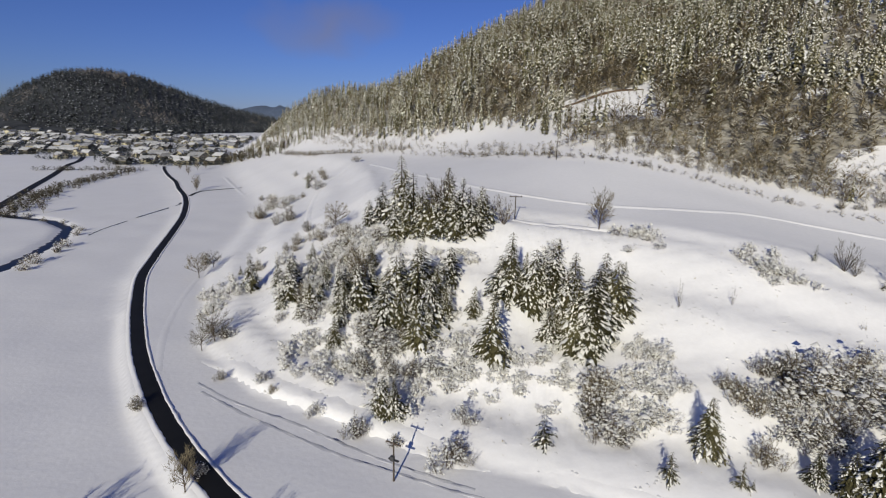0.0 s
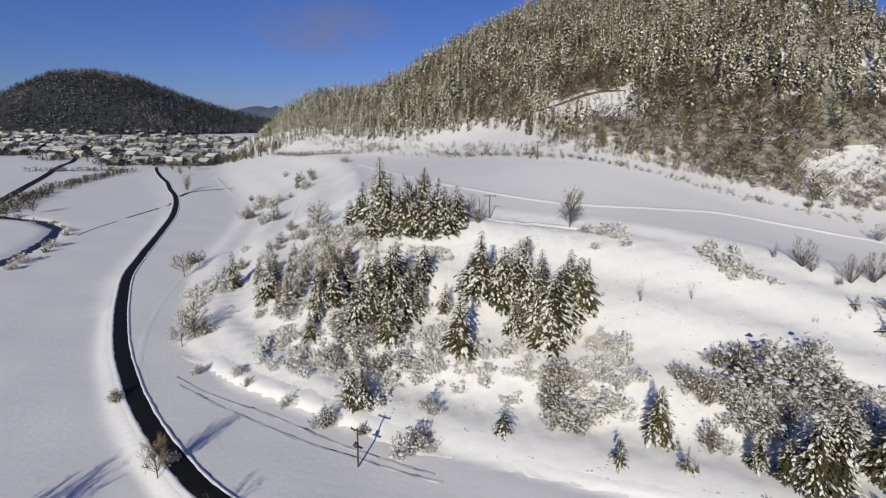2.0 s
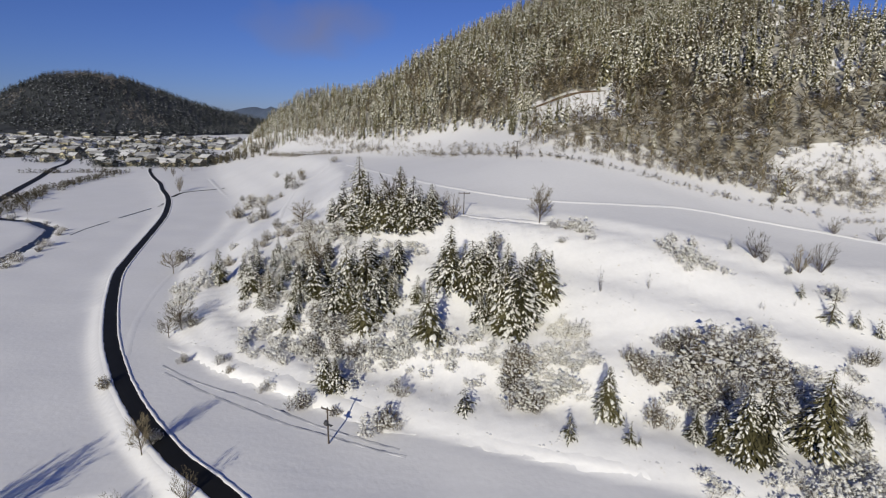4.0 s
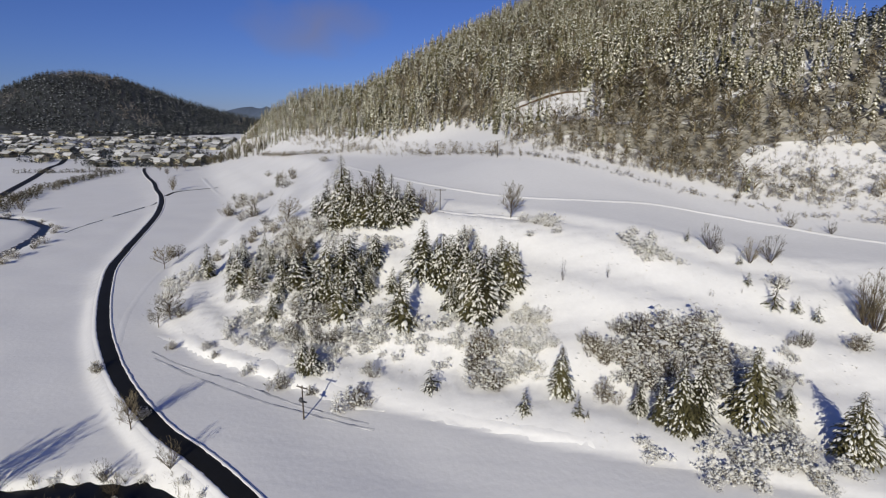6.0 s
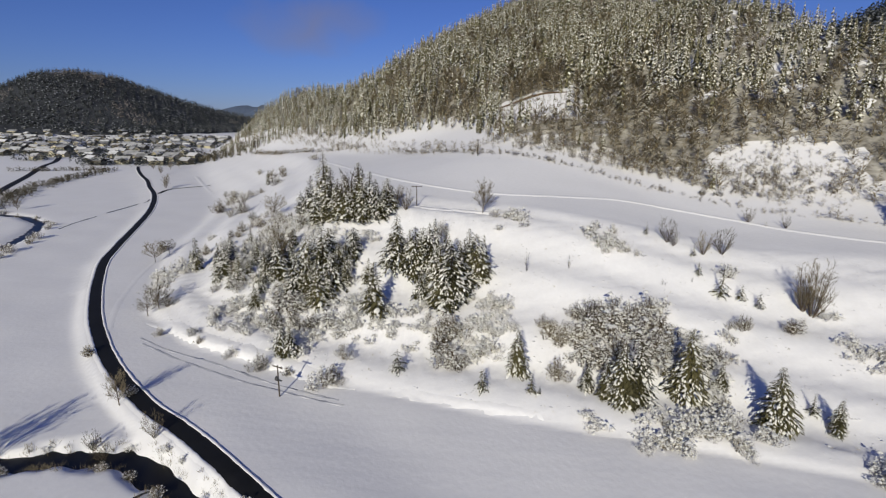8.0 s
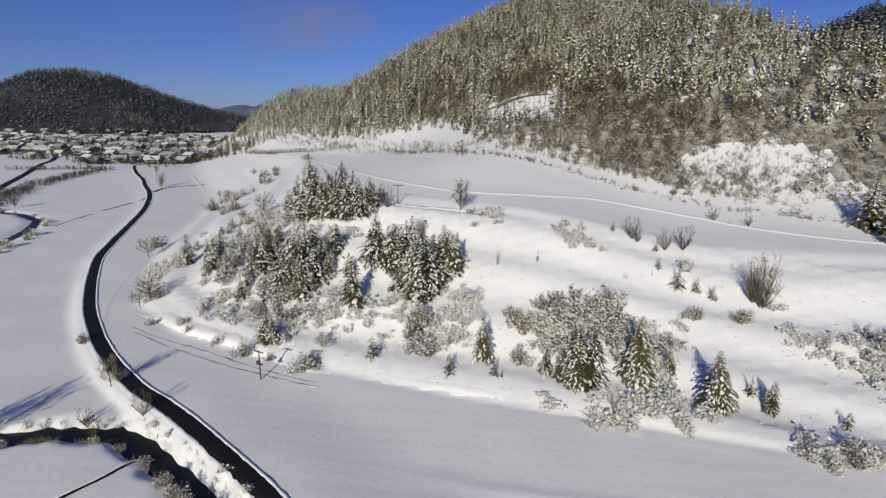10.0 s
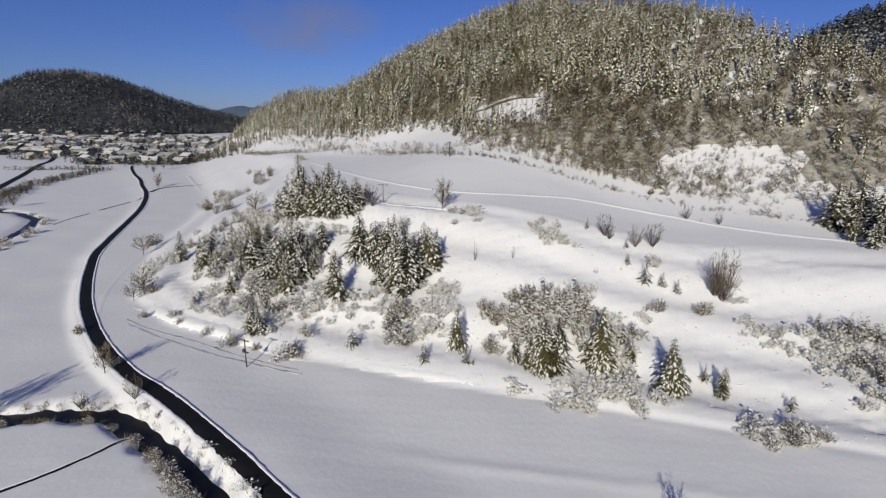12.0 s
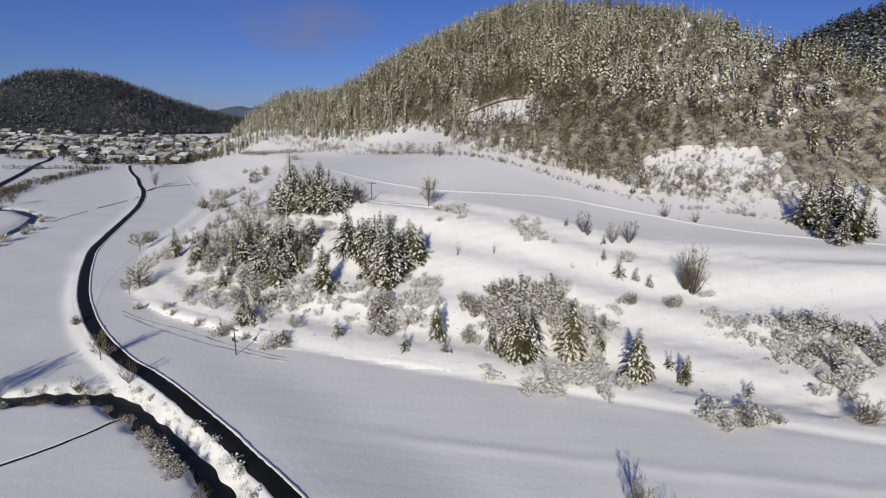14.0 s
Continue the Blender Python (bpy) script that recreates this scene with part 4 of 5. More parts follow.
for i, (x, y, h) in enumerate(TALL_BUSHES):
    stand(tall_bush[i % 2], x + RNG.normal(0, 0.8), y + RNG.normal(0, 0.8), h * RNG.uniform(0.85, 1.1), RNG.uniform(1.15, 1.5), group="tall bare bushes of the slope")
for i, (x, y, h) in enumerate(TALL_SNOWY_BUSHES):
    stand(tall_snowy, x, y, h * RNG.uniform(0.7, 1.0), 1.35, group="tall snowy bushes of the slope")
thicket(BROWN_THICKETS, tall_bush, 3.2, 2.4, 5.0, "bare bushes of the slope")

# ---- plants by the stream and the lane ----
for x, y, h in [(-60, 39.5, 11), (-63.5, 37.5, 10), (-47.5, 57.8, 7.5), (-34, 49.5, 6), (67.5, 23.2, 7.6), (72.5, 20.5, 5.5), (-41.5, 45.5, 4.6), (-268, 250, 9), (-240, 352, 11), (-236, 345, 7), (-307, 440, 9), (-328, 486, 10), (-344, 481, 8), (-331, 505, 9)]:
    stand(bare[0] if h > 6.5 else bare[1], x, y, h, 0.9, group="bare trees")
for i, (x, y, h) in enumerate([(-15, 30.8, 2.6), (-12, 28.6, 2.4), (-9.5, 26.4, 2.8), (-6.2, 24, 2.4), (-19, 33.5, 2.0), (-25.5, 37.8, 1.8), (-33, 41.3, 1.6), (-38, 41.6, 1.5), (-54, 38.5, 1.8), (-70.5, 76.5, 2.2), (-47.5, 61, 2.0)]):
    stand(tall_bush[0], x, y, h * 1.45, 1.4, group="bushes along the stream")
for i, (x, y, h) in enumerate([(4.2, 25.2, 2.6), (1.6, 27.2, 1.8), (-4, 32, 1.5), (-10, 35.6, 1.6), (-25.5, 44.4, 1.6), (-30, 47, 1.4), (-45, 47.6, 1.4), (-52, 46, 1.5), (9, 20, 2.4), (-38, 48.2, 1.4)]):
    stand(snowy_bush[i % 2], x, y, h, 0.9, group="snowy bushes along the stream")
for i, (x, y, h) in enumerate([(-176, 152, 4), (-181, 160, 5), (-186, 176, 3.5), (-191, 184, 4.5), (-204, 205, 3.5), (-210, 214, 3), (-222, 222, 3), (-236, 230, 3), (-252, 234, 3.5), (-268, 240, 4), (-285, 243, 4)]):
    stand(brown_bush[i % 2], x, y, h, 1.3, group="bushes along the stream")


# ---- dry tufts and stems that poke through the snow of the slope ----
def slope_spots(n, patch, seed, base):
    """Random places on the open slope, gathered in loose patches."""
    x, y = RNG.uniform(-75, 135, n), RNG.uniform(52, 140, n)
    d, _ = to_line(x, y, FOOT)
    ok = (d > 0.8) & (d < 69) & (RNG.random(n) < base + 0.55 * waves(x, y, patch, seed))
    return np.column_stack([x[ok], y[ok], height(x[ok], y[ok])])


def tuft(shape, at, blades, spread, tall, thick):
    for _ in range(blades):
        p = at + (RNG.normal(0, spread), RNG.normal(0, spread), -0.03)
        e = p + (RNG.normal(0, tall * 0.4), RNG.normal(0, tall * 0.4), RNG.uniform(0.4, 1.3) * tall)
        s = np.array((RNG.normal(0, thick), RNG.normal(0, thick), 0))
        shape.add([p - s, p + s, e], [(0, 1, 2)])


tufts = Shape()
for at in slope_spots(4200, 19, 4, 0.12):
    tuft(tufts, at, RNG.integers(2, 7), 0.22, RNG.uniform(0.2, 0.45), 0.025)
tagged(new("dry_grass", tufts.mesh("dry_grass", M_GRASS, False)), "dry grass tufts poking through the snow", "grass", kind="stuff")

# brown grass and brush that hangs over the stream
reeds = Shape()
line = spline(STREAM, 0.5)
run = np.gradient(line, axis=0)
run /= np.linalg.norm(run, axis=1)[:, None]
for lo, hi, density in ((-4.2, -2.2, 1.0), (-3.4, -2.0, 0.8), (2.0, 3.6, 0.8)):
    o = RNG.uniform(lo, hi, len(line))
    p = line + np.column_stack([-run[:, 1], run[:, 0]]) * o[:, None]
    p += RNG.normal(0, 0.25, p.shape)
    z = height(p[:, 0], p[:, 1])
    ok = RNG.random(len(p)) < density * (0.55 + 0.6 * waves(p[:, 0], p[:, 1], 13, 3))
    for at in np.column_stack([p, z])[ok]:
        tuft(reeds, at, RNG.integers(10, 26), 0.4, RNG.uniform(0.5, 1.3), 0.022)
tagged(new("bank_grass", reeds.mesh("bank_grass", M_TWIG, False)), "brown grass and brush hanging over the stream bank", "grass", kind="stuff")

# ---- small mounds where the snow covers tussocks ----
mounds = Shape()
for at in slope_spots(7000, 26, 9, 0.22):
    lump(mounds, at + (0, 0, 0.02), RNG.uniform(0.15, 0.45), 0.4)
tagged(new("snow_mounds", mounds.mesh("snow_mounds", M_SNOW)), "small snow-covered tussocks on the slope", "snow", kind="stuff")

# ---- the woods on the hills ----
def tiny_conifer(whorls, arms, snowy, broad):
    """A far conifer 1 unit high; the second array tells foliage (0) from snow (1)."""
    green, white = Shape(), Shape()
    for k in range(whorls):
        heavy = snowy * RNG.uniform(0.5, 1.5)
        for j in range(arms):
            z = min(0.97, 0.05 + 0.93 * (k + RNG.uniform(-0.6, 0.6)) / whorls)
            r = broad * (1 - z) ** 0.75 * (0.7 + 0.3 * min(1, z * 4))
            a = (j + RNG.uniform(-0.4, 0.4)) / arms * 6.283 + k
            o = np.array((math.cos(a), math.sin(a), 0))
            s = np.array((-o[1], o[0], 0)) * r * RNG.uniform(0.26, 0.42)
            ln = r * RNG.uniform(0.65, 1.25)
            root, tip = np.array((0, 0, z + 0.04)), o * ln + (0, 0, z - ln * RNG.uniform(0.35, 0.75))
            mid = o * ln * 0.55 + (0, 0, z + 0.005)
            green.add([root, mid + s - (0, 0, 0.018), tip, mid - s - (0, 0, 0.018)], [(0, 1, 2), (0, 2, 3)])
            if RNG.random() < heavy:
                up, g, h = np.array((0, 0, 0.010)), RNG.uniform(0.3, 0.8), RNG.uniform(0.6, 0.98)
                w = s * RNG.uniform(0.5, 1.0)
                white.add([root + (mid - root) * g + up, mid + w + up * 0.2 + (tip - mid) * 0.25, mid + (tip - mid) * h + up * 0.6, mid - w + up * 0.2 + (tip - mid) * 0.25], [(0, 1, 2), (0, 2, 3)])
    white.add([(0, 0, 0.97), (0.004, 0, 0.96), (0, 0.004, 0.96)], [(0, 1, 2)])
    a, b = green.arrays(), white.arrays()
    return np.vstack([a[0], b[0]]), np.vstack([a[1], b[1] + len(a[0])]), np.r_[np.zeros(len(a[1]), int), np.ones(len(b[1]), int)]


def tiny_bare(twigs, snowy, broad, thick=1.0):
    brown, white = Shape(), Shape()
    brown.add([(0.012, 0, 0), (-0.012, 0, 0), (0, 0, 0.8)], [(0, 1, 2)])
    for k in range(twigs):
        a, z = RNG.uniform(0, 6.283), RNG.uniform(0.12, 0.85)
        o = np.array((math.cos(a), math.sin(a), 0))
        r = broad * RNG.uniform(0.35, 1.05) * math.sqrt(max(0.1, 1 - ((z - 0.45) / 0.5) ** 2))
        p, e = np.array((0, 0, z)) + o * r * 0.25, o * r + (0, 0, z + RNG.uniform(-0.02, 0.15))
        s = np.array((-o[1], o[0], RNG.uniform(-0.4, 0.4))) * RNG.uniform(0.012, 0.035) * thick
        brown.add([p - s, p + s, e + s * 0.6, e - s * 0.4], [(0, 1, 2), (0, 2, 3)])
        if RNG.random() < snowy:
            up = (0, 0, 0.012)
            white.add([p + up - s, p + up + s, e + up], [(0, 1, 2)])
    white.add([(0, 0, 0.01), (0.01, 0, 0.01), (0, 0.01, 0.01)], [(0, 1, 2)])
    a, b = brown.arrays(), white.arrays()
    return np.vstack([a[0], b[0]]), np.vstack([a[1], b[1] + len(a[0])]), np.r_[np.zeros(len(a[1]), int), np.ones(len(b[1]), int)]


def woods(name, models, places, mats, label, sink=0.4):
    """Many trees joined into one mesh. places: x, y, height, width factor."""
    co, tri, mat, n = [], [], [], 0
    z = height(places[:, 0], places[:, 1]) - sink
    for i, (x, y, h, w) in enumerate(places):
        c, t, m = models[i % len(models)]
        a = RNG.uniform(0, 6.283)
        ca, sa = math.cos(a) * h * w, math.sin(a) * h * w
        co.append(np.column_stack([c[:, 0] * ca - c[:, 1] * sa + x, c[:, 0] * sa + c[:, 1] * ca + y, c[:, 2] * h + z[i]]))
        tri.append(t + n)
        mat.append(m)
        n += len(c)
    ob = new(name, raw_mesh(name, np.concatenate(co), np.concatenate(tri), np.concatenate(mat), soft=False))
    for m in mats:
        ob.data.materials.append(m)
    return tagged(ob, label, "forest", kind="stuff")


def scatter(x0, x1, y0, y1, step):
    X, Y = np.meshgrid(np.arange(x0, x1, step), np.arange(y0, y1, step))
    p = np.column_stack([X.ravel(), Y.ravel()])
    return p + RNG.uniform(-0.55, 0.55, p.shape) * step


def inside(p, corners):
    ok = np.ones(len(p), bool)
    for (ax, ay), (bx, by) in zip(corners, corners[1:] + corners[:1]):
        ok &= (bx - ax) * (p[:, 1] - ay) - (by - ay) * (p[:, 0] - ax) > 0
    return ok


CLEARING = [(27, 263), (58, 250), (62, 284), (22, 300)]
pts = np.vstack([scatter(-420, 300, 130, 430, 5.0), scatter(-520, 230, 430, 640, 6.2)])
up, _ = to_line(pts[:, 0], pts[:, 1], EDGE)
west = smooth(30, 0, pts[:, 0]) * smooth(-230, -180, pts[:, 0])
scree = ((pts[:, 0] - 134) / 24) ** 2 + ((pts[:, 1] - 190) / 17) ** 2 < 1
keep = (up > 3 + 16 * west) & ~inside(pts, CLEARING) & ~scree & ~((pts[:, 0] > 200) & (up > 130)) & ~((pts[:, 0] > 110) & (up > 290)) & (RNG.random(len(pts)) < 0.95)
pts, up = pts[keep], up[keep]
# broadleaf stands low down and in bands, conifers above
mix = 0.55 * waves(pts[:, 0], pts[:, 1], 95, 5) + 0.5 * waves(pts[:, 0] * 0.6, pts[:, 1], 46, 8) + 0.25 * smooth(40, 130, up) - 0.8 * smooth(85, 25, up) * smooth(20, 60, pts[:, 0]) + 0.25 * smooth(0, -120, pts[:, 0])
leafless = mix + RNG.normal(0, 0.16, len(pts)) < -0.05
size = RNG.uniform(12.0, 23.0, len(pts)) * (0.62 + 0.38 * smooth(5, 60, up)) * (1 - 0.12 * smooth(-60, -160, pts[:, 0]) - 0.26 * smooth(105, 165, pts[:, 0]))
wide = RNG.uniform(0.85, 1.25, len(pts))
places = np.column_stack([pts, size, wide])
# snow lies thicker on some stands than on others: the models run from bare to white
frost = 0.56 + 0.35 * waves(pts[:, 0], pts[:, 1], 60, 2) + 0.25 * waves(pts[:, 0], pts[:, 1], 24, 6) + 0.2 * smooth(60, 140, pts[:, 0]) + RNG.normal(0, 0.26, len(pts))
conifers = [tiny_conifer(13, 4, s, b) for s, b in ((0.18, 0.15), (0.35, 0.165), (0.50, 0.15), (0.65, 0.17), (0.80, 0.16), (0.95, 0.175))]
leafless_models = [tiny_bare(74, s, b, 0.55) for s, b in ((0.12, 0.30), (0.20, 0.34), (0.32, 0.32))]
for k in range(3):
    pick = ~leafless & (np.clip(frost * 3, 0, 2.99).astype(int) == k)
    woods("conifer_forest", conifers[2 * k:2 * k + 2], places[pick], (M_WOODS, M_DUSTED), ("dark conifer stands on the hillside with little snow", "conifer forest on the hillside dusted with snow", "conifer stands on the hillside white with snow")[k])
woods("broadleaf_forest", leafless_models, places[leafless] * (1, 1, 0.78, 1.15), (M_BROWN_WOODS, M_DUSTED), "brown leafless woodland on the lower hillside")
# the hill beyond the village and the one behind the ridge
far = np.vstack([scatter(-2250, -640, 1150, 1780, 12.5), scatter(-1300, -500, 1750, 2250, 14), scatter(330, 900, 480, 850, 8.5)])
far = far[(height(far[:, 0], far[:, 1]) > 7) & ((hill(far[:, 0], far[:, 1])[0] < 3) | (far[:, 0] > 0))]
far = np.column_stack([far, RNG.uniform(15, 26, len(far)), RNG.uniform(1.1, 1.7, len(far))])
stands = waves(far[:, 0], far[:, 1], 460, 3) + 0.5 * waves(far[:, 0], far[:, 1], 150, 7) + RNG.normal(0, 0.22, len(far)) + 0.5 * smooth(-1300, -1050, far[:, 0]) + 1.2 * (far[:, 0] > 200)
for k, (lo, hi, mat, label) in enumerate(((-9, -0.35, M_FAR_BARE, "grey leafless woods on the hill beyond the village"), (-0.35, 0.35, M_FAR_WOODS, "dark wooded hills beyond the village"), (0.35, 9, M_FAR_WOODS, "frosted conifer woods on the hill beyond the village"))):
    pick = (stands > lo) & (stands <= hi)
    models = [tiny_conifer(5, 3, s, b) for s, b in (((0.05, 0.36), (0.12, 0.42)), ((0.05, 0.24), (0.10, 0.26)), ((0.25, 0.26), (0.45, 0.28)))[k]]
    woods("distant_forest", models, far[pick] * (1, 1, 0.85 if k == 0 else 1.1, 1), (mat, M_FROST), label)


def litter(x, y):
    """A dark sheet for undergrowth and shade between the far trees: it lies over the snow where the hill rises, and
    under it elsewhere.
    """
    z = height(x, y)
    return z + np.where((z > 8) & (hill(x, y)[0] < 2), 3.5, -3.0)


# added sheet whose dark colour paints the shade between the far trees
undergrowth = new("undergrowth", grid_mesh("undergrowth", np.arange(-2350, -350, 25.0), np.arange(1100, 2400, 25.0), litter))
undergrowth.data.materials.append(M_UNDER_SHADE)
tagged(undergrowth, "dark sheet over the snow for undergrowth and shade of the distant woods", "undergrowth", kind="stuff")


# ---- the floor of the near forest: litter and patches of snow, tree shade put into the colour ----
FLOOR_X, FLOOR_Y = np.arange(-420, 300, 7.0), np.arange(135, 720, 7.0)


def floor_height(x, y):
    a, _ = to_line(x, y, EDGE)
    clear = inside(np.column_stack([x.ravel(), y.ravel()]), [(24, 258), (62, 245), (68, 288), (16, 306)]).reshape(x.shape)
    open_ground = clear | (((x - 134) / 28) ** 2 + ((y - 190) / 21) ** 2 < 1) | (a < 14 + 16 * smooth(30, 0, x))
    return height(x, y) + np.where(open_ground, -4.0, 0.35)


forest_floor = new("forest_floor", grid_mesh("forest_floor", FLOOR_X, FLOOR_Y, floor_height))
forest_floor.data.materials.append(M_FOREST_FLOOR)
tagged(forest_floor, "leaf litter and snow patches, darkened for the shade under the trees", "forest floor", kind="stuff")

# ---- scrub on the open strips of the hill ----
def scrub(name, places, models, label):
    return woods(name, models, np.array(places, float), (M_BROWN_WOODS, M_TREE_SNOW), label, 0.1)


scrub_models = [tiny_bare(44, 0.4, 0.5, 1.0), tiny_bare(40, 0.6, 0.6, 1.0), tiny_bare(44, 0.25, 0.45, 1.0)]
spots = []
for _ in range(460):      # brown bushes down to the edge of the field
    k = RNG.uniform(0, 1)
    x = 30 + 100 * k
    y = 222 - 0.52 * (x - 30) + RNG.uniform(-6, 14)
    spots.append((x, y, RNG.uniform(1.5, 5.0), 0.8))
for _ in range(480):      # the snowy scree below the forest road
    x, y = 134 + RNG.normal(0, 15), 186 + RNG.normal(0, 12)
    spots.append((x, y, RNG.uniform(0.8, 3.4), 1))
for _ in range(460):      # the strip between the upper field and the forest
    k = RNG.uniform(0, 1)
    x = -215 + 240 * k
    y = 497 - 1.22 * (x + 215) + RNG.uniform(-4, 30)
    spots.append((x, y, RNG.uniform(1.0, 4.6), 1))
scrub("hill_scrub", spots, scrub_models, "low bushes scattered over snowy strips of hillside")
spots = []
for x0, y0, x1, y1, n in ((-47, 306, -23, 268, 60), (-23, 268, 18, 216, 110), (18, 216, 60, 190, 90), (60, 190, 100, 168, 60), (-234, 484, -164, 402, 120), (-164, 402, -74, 333, 110), (100, 168, 158, 142, 60)):
    for _ in range(n):
        k = RNG.uniform(0, 1)
        spots.append((x0 + (x1 - x0) * k + RNG.normal(0, 1.2), y0 + (y1 - y0) * k + RNG.normal(0, 1.2), RNG.uniform(0.7, 2.2) * (2 if RNG.random() < 0.08 or x0 < -100 else 1), 1.2))
scrub("field_hedge", spots, scrub_models, "straggling hedge along the upper edge of the field")
x = RNG.uniform(-350, -238, 90)       # dark trees where the forest comes down to the village
edge = np.column_stack([x, 575 - 0.62 * (x + 345) + RNG.uniform(-14, 16, 90), RNG.uniform(6, 14, 90), RNG.uniform(1.1, 1.6, 90)])
woods("edge_trees", [conifers[2], tiny_bare(60, 0.1, 0.3, 1.0), conifers[0]], edge, (M_HEDGE, M_DUSTED), "dark trees where the forest meets the village")
spots = []
for x0, y0, x1, y1, n in ((-277, 236, -325, 301, 130), (-325, 301, -360, 375, 140), (-360, 375, -385, 470, 150), (-470, 440, -385, 475, 110)):
    for _ in range(n):
        k = RNG.uniform(0, 1)
        spots.append((x0 + (x1 - x0) * k + RNG.normal(0, 5), y0 + (y1 - y0) * k + RNG.normal(0, 4), RNG.uniform(2, 6), 0.8))
woods("valley_hedge", [tiny_bare(36, 0.12, 0.5, 2.2), tiny_bare(36, 0.06, 0.6, 2.2)], np.array(spots), (M_HEDGE, M_DUSTED), "dark hedge trees along the edge of the fields")
spots = []
for r in range(13):       # planted rows in the clearing
    for k in range(17):
        u, v = (r + 0.5) / 13, 0.35 + 0.65 * k / 16
        bx, by = 30 + 26 * u, 243 - 11 * u
        tx, ty = 22 + 40 * u, 300 - 16 * u
        if RNG.random() < 0.97:
            spots.append((bx + (tx - bx) * v + RNG.normal(0, 0.3), by + (ty - by) * v, RNG.uniform(1.4, 2.8), 0.8))
scrub("plantation_rows", spots, scrub_models, "rows of young shrubs planted down a snowy clearing")
tagged(ribbon("retaining_wall", [(20, 301), (32, 297), (46, 291), (56, 287), (63, 284)], [(-0.4, -0.2), (-0.35, 0.8), (0.35, 0.8), (0.4, -0.2)], M_TIMBER, 2), "dark timber wall along the top of the clearing", "wall", kind="structure")

# ---- built things ----
def part(name, bm, mat, parent, label=""):
    me = bpy.data.meshes.new(name)
    bm.to_mesh(me)
    bm.free()
    me.materials.append(mat)
    ob = new(name, me)
    ob.parent = parent
    if label:
        tagged(ob, label)
    return ob


def box(bm, x0, x1, y0, y1, z0, z1, bevel=0.0):
    r = bmesh.ops.create_cube(bm, size=1.0)
    for v in r["verts"]:
        v.co = Vector(((x0 + x1) / 2 + v.co.x * (x1 - x0), (y0 + y1) / 2 + v.co.y * (y1 - y0), (z0 + z1) / 2 + v.co.z * (z1 - z0)))
    if bevel:
        bmesh.ops.bevel(bm, geom=list({e for v in r["verts"] for e in v.link_edges}), offset=bevel, segments=1, affect="EDGES")


def boxed(*a):
    bm = bmesh.new()
    box(bm, *a)
    return bm


def rod(r, z0, z1, r2=None, sides=8):
    bm = bmesh.new()
    bmesh.ops.create_cone(bm, cap_ends=True, segments=sides, radius1=r, radius2=r2 or r, depth=z1 - z0, matrix=Matrix.Translation((0, 0, (z0 + z1) / 2)))
    return bm


def gable(w, d, h, rise):
    """A house's walls with gables at the two ends of y."""
    bm = bmesh.new()
    ring = [(-w / 2, -0.6), (w / 2, -0.6), (w / 2, h), (0, h + rise), (-w / 2, h)]
    a = [bm.verts.new((x, -d / 2, z)) for x, z in ring]
    b = [bm.verts.new((x, d / 2, z)) for x, z in ring]
    bm.faces.new(a)
    bm.faces.new(b[::-1])
    for i in range(5):
        j = (i + 1) % 5
        bm.faces.new((a[j], a[i], b[i], b[j]))
    return bm


def roof_shell(w, d, h, rise, over, low, thick):
    """Two sloping slabs with eaves."""
    bm = bmesh.new()
    k = rise / (w / 2)
    e = w / 2 + over
    ring = [(-e, h - over * k + low), (0, h + rise + low), (e, h - over * k + low), (e, h - over * k + low + thick), (0, h + rise + low + thick * 1.1), (-e, h - over * k + low + thick)]
    a = [bm.verts.new((x, -d / 2 - over, z)) for x, z in ring]
    b = [bm.verts.new((x, d / 2 + over, z)) for x, z in ring]
    for f in ((a[0], a[1], a[4], a[5]), (a[1], a[2], a[3], a[4]), (b[5], b[4], b[1], b[0]), (b[4], b[3], b[2], b[1])):
        bm.faces.new(f)
    for i in range(6):
        j = (i + 1) % 6
        bm.faces.new((a[j], a[i], b[i], b[j]))
    return bm


def house(w, d, h, rise, storeys, detailed, label):
    ob = new("house")
    tagged(ob, label, "house")
    part("wall", gable(w, d, h, rise), M_WALL, ob)
    part("roof", roof_shell(w, d, h, rise, 0.7, 0.05, 0.22), M_ROOF, ob, "dark tiled roof under the snow")
    # this snow is greyed by colour for roofs turned from the sun
    part("roof_snow", roof_shell(w, d, h, rise, 0.62, 0.28, 0.40), M_ROOF_SNOW_SHADED, ob, "thick layer of snow on the roof")
    part("chimney", boxed(w * 0.16, w * 0.16 + 0.8, -0.5, 0.4, h, h + rise + 1.2), M_WALL, ob)
    if detailed:
        for s in range(storeys):
            z = 1.0 + s * 2.8
            for k in range(3):
                x = (k - 1) * w * 0.3
                part("window", boxed(x - 0.6, x + 0.6, -d / 2 - 0.06, -d / 2 + 0.1, z, z + 1.4), M_GLASS, ob)
            for sx in (-1, 1):
                for k in range(2):
                    y = (k - 0.5) * d * 0.5
                    part("window", boxed(sx * w / 2 - 0.08, sx * w / 2 + 0.08, y - 0.6, y + 0.6, z, z + 1.4), M_GLASS, ob)
        part("door", boxed(w * 0.38 - 0.5, w * 0.38 + 0.5, -d / 2 - 0.08, -d / 2 + 0.1, -0.2, 2.0), M_TIMBER, ob)
    return ob


LABEL_A, LABEL_B = "cream rendered village house with a snowy gable roof", "pale rendered house with a broad snow-covered roof"
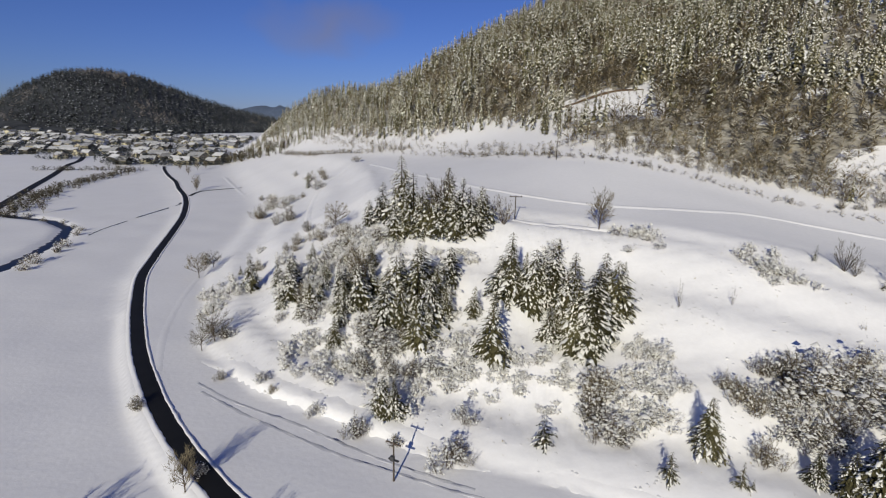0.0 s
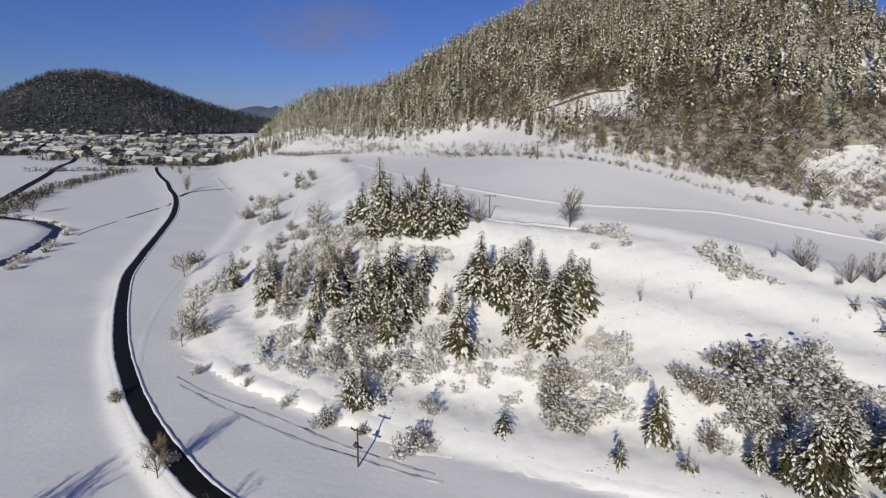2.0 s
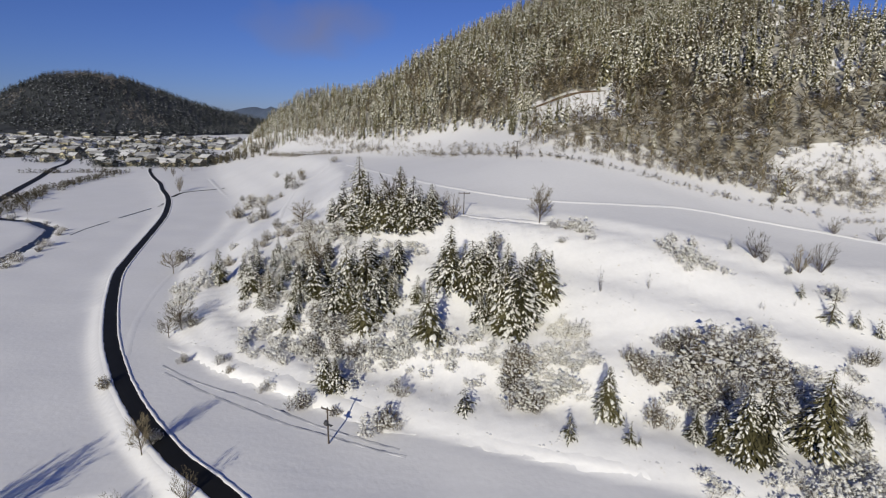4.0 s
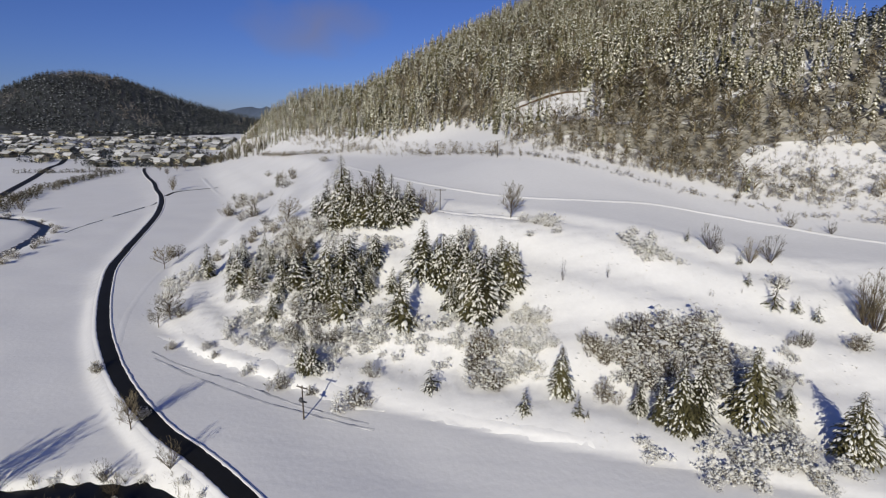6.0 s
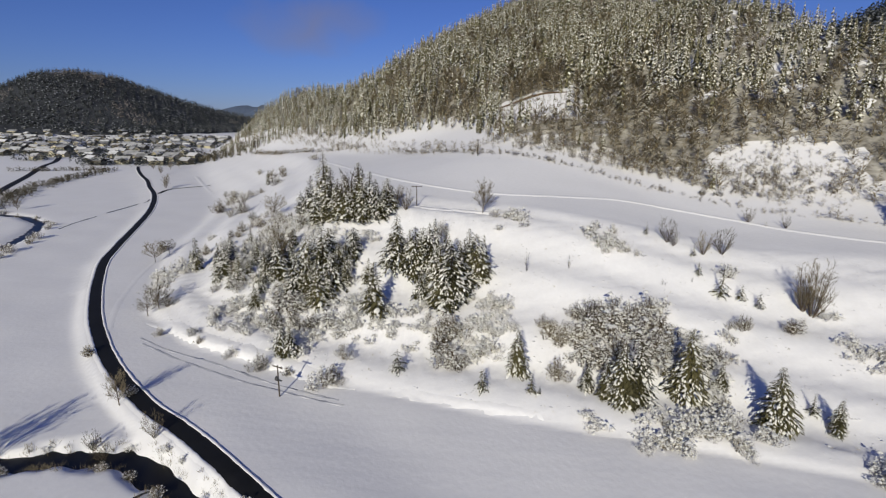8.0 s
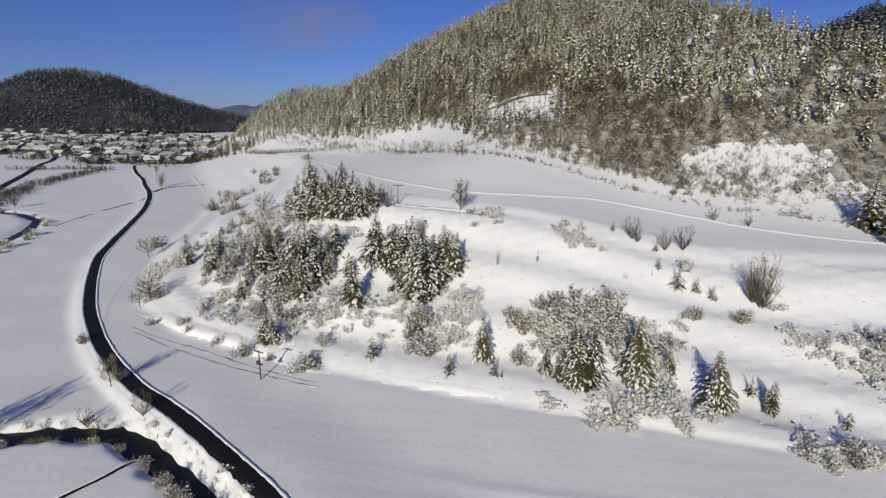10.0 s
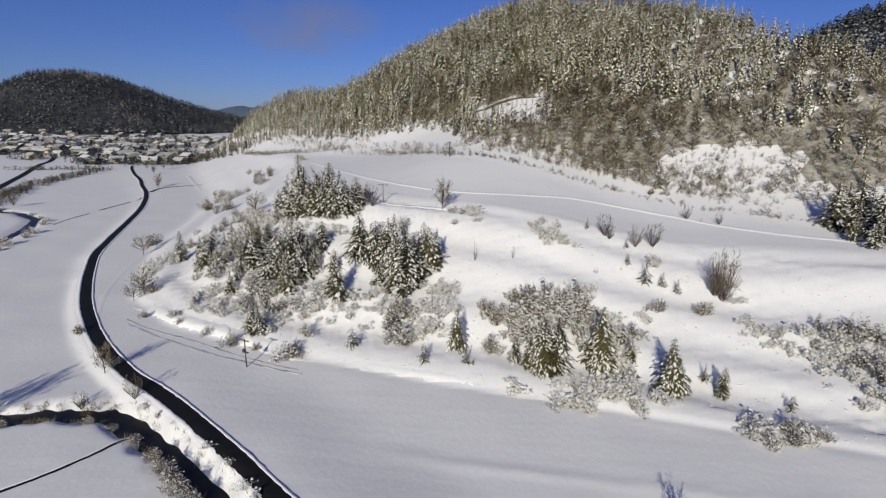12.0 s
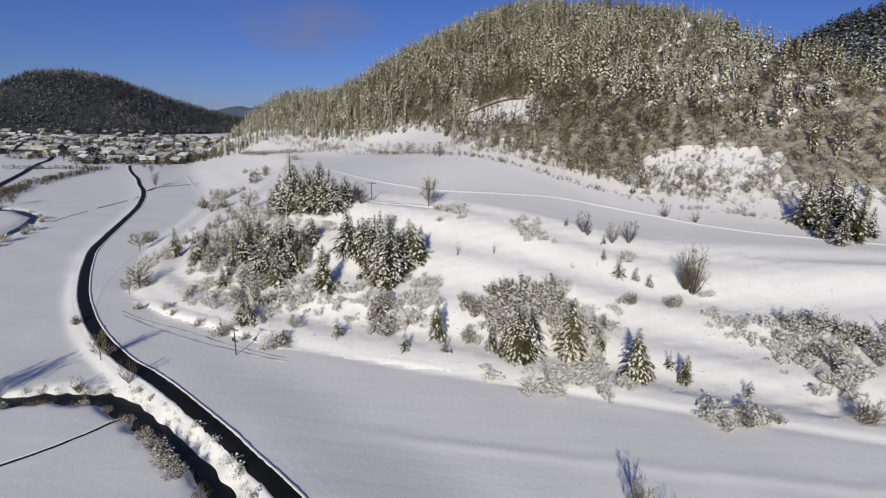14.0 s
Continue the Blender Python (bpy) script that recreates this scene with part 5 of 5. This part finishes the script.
near_houses = [house(10, 13, 4.8, 3.2, 2, True, LABEL_A), house(12, 16, 5.2, 3.6, 2, True, LABEL_B), house(11, 20, 5.4, 3.0, 2, True, "long village house with a snow-covered roof"), house(13, 13, 8.4, 3.0, 3, True, "tall pale house with a snow-covered roof")]
far_houses = [house(10, 12, 4.4, 3.4, 2, False, LABEL_A), house(11, 15, 4.6, 3.6, 2, False, LABEL_B), house(12, 24, 4.8, 3.0, 2, False, "long village house with a snow-covered roof")]


def place_house(model, x, y, turn, group):
    m = pose(x, y, float(height(x, y)) - 0.1, 0, 0, turn)
    if model.name in USED:
        ob = copy_thing(model, m)
    else:
        USED.add(model.name)
        ob = model
        ob.matrix_basis = m
    tagged(ob, group=group)


FRONT = [(-362, 585, 3), (-352, 552, 0), (-382, 540, 1), (-405, 560, 0), (-423, 538, 1), (-441, 520, 0), (-470, 545, 2), (-398, 590, 2), (-432, 585, 1), (-372, 620, 1), (-560, 640, 1), (-580, 668, 0), (-622, 640, 2),
         (-665, 615, 2), (-610, 690, 1), (-520, 600, 0), (-500, 620, 1), (-640, 690, 3), (-690, 660, 1), (-560, 560, 0)]
for x, y, k in FRONT:
    place_house(near_houses[k], x, y, RNG.choice([90, 82, 104, 66, 8]) + RNG.normal(0, 6), "village houses")
taken = [(x, y) for x, y, _ in FRONT]
tries = 0
while len(taken) < 210 and tries < 6000:
    tries += 1
    u, v = RNG.uniform(0, 1), RNG.uniform(0, 1) ** 0.75
    x = (-385 - 330 * v) * (1 - u) + (-760 - 760 * v) * u
    y = (600 + 720 * v) * (1 - u) + (560 + 640 * v) * u
    if height(x, y) > 14 or min((x - a) ** 2 + (y - b) ** 2 for a, b in taken) < 23 ** 2:
        continue
    taken.append((x, y))
    place_house(far_houses[len(taken) % 3], x, y, RNG.choice([90, 80, 104, 66, 5]) + RNG.normal(0, 8), "village houses")
gardens = []
for x, y in taken:
    for _ in range(27):
        gardens.append((x + RNG.normal(0, 14), y + RNG.normal(0, 14), RNG.uniform(3.5, 10.0), 1.3))
for x, y, _ in FRONT:
    for _ in range(14):
        gardens.append((x + RNG.normal(0, 13), y - 12 + RNG.normal(0, 4), RNG.uniform(3, 8), 1.2))
woods("village_trees", [tiny_bare(10, 0.08, 0.4, 6.0), tiny_bare(10, 0.05, 0.5, 6.0), tiny_conifer(4, 4, 0.25, 0.28)], np.array(gardens), (M_FAR_WOODS, M_TREE_SNOW), "garden trees and hedges between the houses")


def power_pole(h, arm, box_on, turn, x, y, label):
    ob = new("power_pole")
    tagged(ob, label, "power pole", "power poles")
    part("pole", rod(0.16, -0.5, h, 0.11), M_POLE, ob)
    beam = part("crossarm", boxed(-arm / 2, arm / 2, -0.08, 0.08, h - 0.45, h - 0.25), M_POLE, ob)
    for k in (-1, 0, 1):
        p = part("insulator", rod(0.07, 0, 0.3, 0.05), M_METAL, beam)
        p.location = (k * arm * 0.44, 0.0 if k else 0.13, h - 0.25)
    if box_on:
        part("transformer", boxed(-0.32, 0.32, -0.6, -0.13, h * 0.55, h * 0.55 + 0.8), M_METAL, ob, "dark grey transformer box")
        part("bracket", boxed(-0.9, 0.9, -0.2, 0.2, h * 0.55 - 0.14, h * 0.55 - 0.02), M_METAL, ob)
    ob.matrix_basis = pose(x, y, float(height(x, y)), 0, 0, turn)
    return ob


power_pole(7.0, 2.6, True, -20, -17.7, 65.3, "wooden power pole with crossarm and transformer")
power_pole(7.0, 3.4, False, 4, -1.2, 137.0, "wooden power pole with a long crossarm")
power_pole(7.5, 1.8, False, 10, 14.5, 213.0, "wooden power pole beside the field hedge")


def hut(x, y):
    ob = new("hut")
    tagged(ob, "small dark timber hut with a snowy roof", "hut")
    part("wall", gable(4.5, 6, 2.3, 1.3), M_TIMBER, ob)
    part("roof", roof_shell(4.5, 6, 2.3, 1.3, 0.6, 0.04, 0.12), M_TIMBER, ob)
    part("roof_snow", roof_shell(4.5, 6, 2.3, 1.3, 0.55, 0.18, 0.35), M_ROOF_SNOW_SHADED, ob, "thick layer of snow on the roof")
    part("door", boxed(-0.5, 0.5, -3.08, -2.95, 0.0, 1.9), M_TIMBER, ob)
    ob.matrix_basis = pose(x, y, float(height(x, y)) + 0.2, 0, 0, 80)


hut(159.5, 139)
# ditch across the stream meadow, and the boundary ditch of the far field
tagged(ribbon("ditch", [(-27.1, 38.5), (-29.9, 32.3), (-33.1, 27.2), (-37, 22.5), (-46, 12)], [(-0.35, 0.03), (0.35, 0.03)], M_WATER, 1, wobble=0.06), "narrow dark ditch across the snowy meadow", "ditch", kind="structure")
tagged(ribbon("snow_lip", [(-27.1, 38.5), (-29.9, 32.3), (-33.1, 27.2), (-37, 22.5), (-46, 12)], [(-1.0, -0.02), (-0.62, 0.22), (-0.3, 0.02)], M_SNOW, 0.7, wobble=0.1), "lip of snow beside the ditch", "snow bank", kind="structure")
tagged(ribbon("ditch", [(-214, 296), (-212, 270), (-209, 250)], [(-0.7, 0.03), (0.7, 0.03)], M_WATER, 3, wobble=0.25), "dark ditch between snowy fields", "ditch", kind="structure")
tagged(ribbon("ditch", [(-207, 240), (-204, 222), (-199, 206)], [(-0.4, 0.03), (0.4, 0.03)], M_WATER, 3, wobble=0.2), "dark ditch between snowy fields", "ditch", kind="structure")

# the far mountains that close the valley; their blue colour paints the distance haze
def ridge(x):
    return 96 + 62 * np.exp(-((x + 1500) / 520) ** 2) + 40 * np.exp(-((x + 2250) / 300) ** 2) + 18 * waves(x, x * 0, 420, 2) + 12 * waves(x, x * 0, 150, 5)


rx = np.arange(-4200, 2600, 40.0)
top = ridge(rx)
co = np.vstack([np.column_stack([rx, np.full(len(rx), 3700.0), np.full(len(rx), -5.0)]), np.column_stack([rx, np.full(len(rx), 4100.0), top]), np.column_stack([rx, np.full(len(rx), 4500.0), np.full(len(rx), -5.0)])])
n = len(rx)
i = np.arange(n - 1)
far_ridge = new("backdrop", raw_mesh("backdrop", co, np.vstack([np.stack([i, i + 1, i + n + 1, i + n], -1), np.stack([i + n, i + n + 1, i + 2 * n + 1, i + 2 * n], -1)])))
far_ridge.data.materials.append(M_HAZY_RIDGE)
tagged(far_ridge, "distant mountain ridge at the end of the valley, blue haze put into its colour", "mountains", kind="structure")
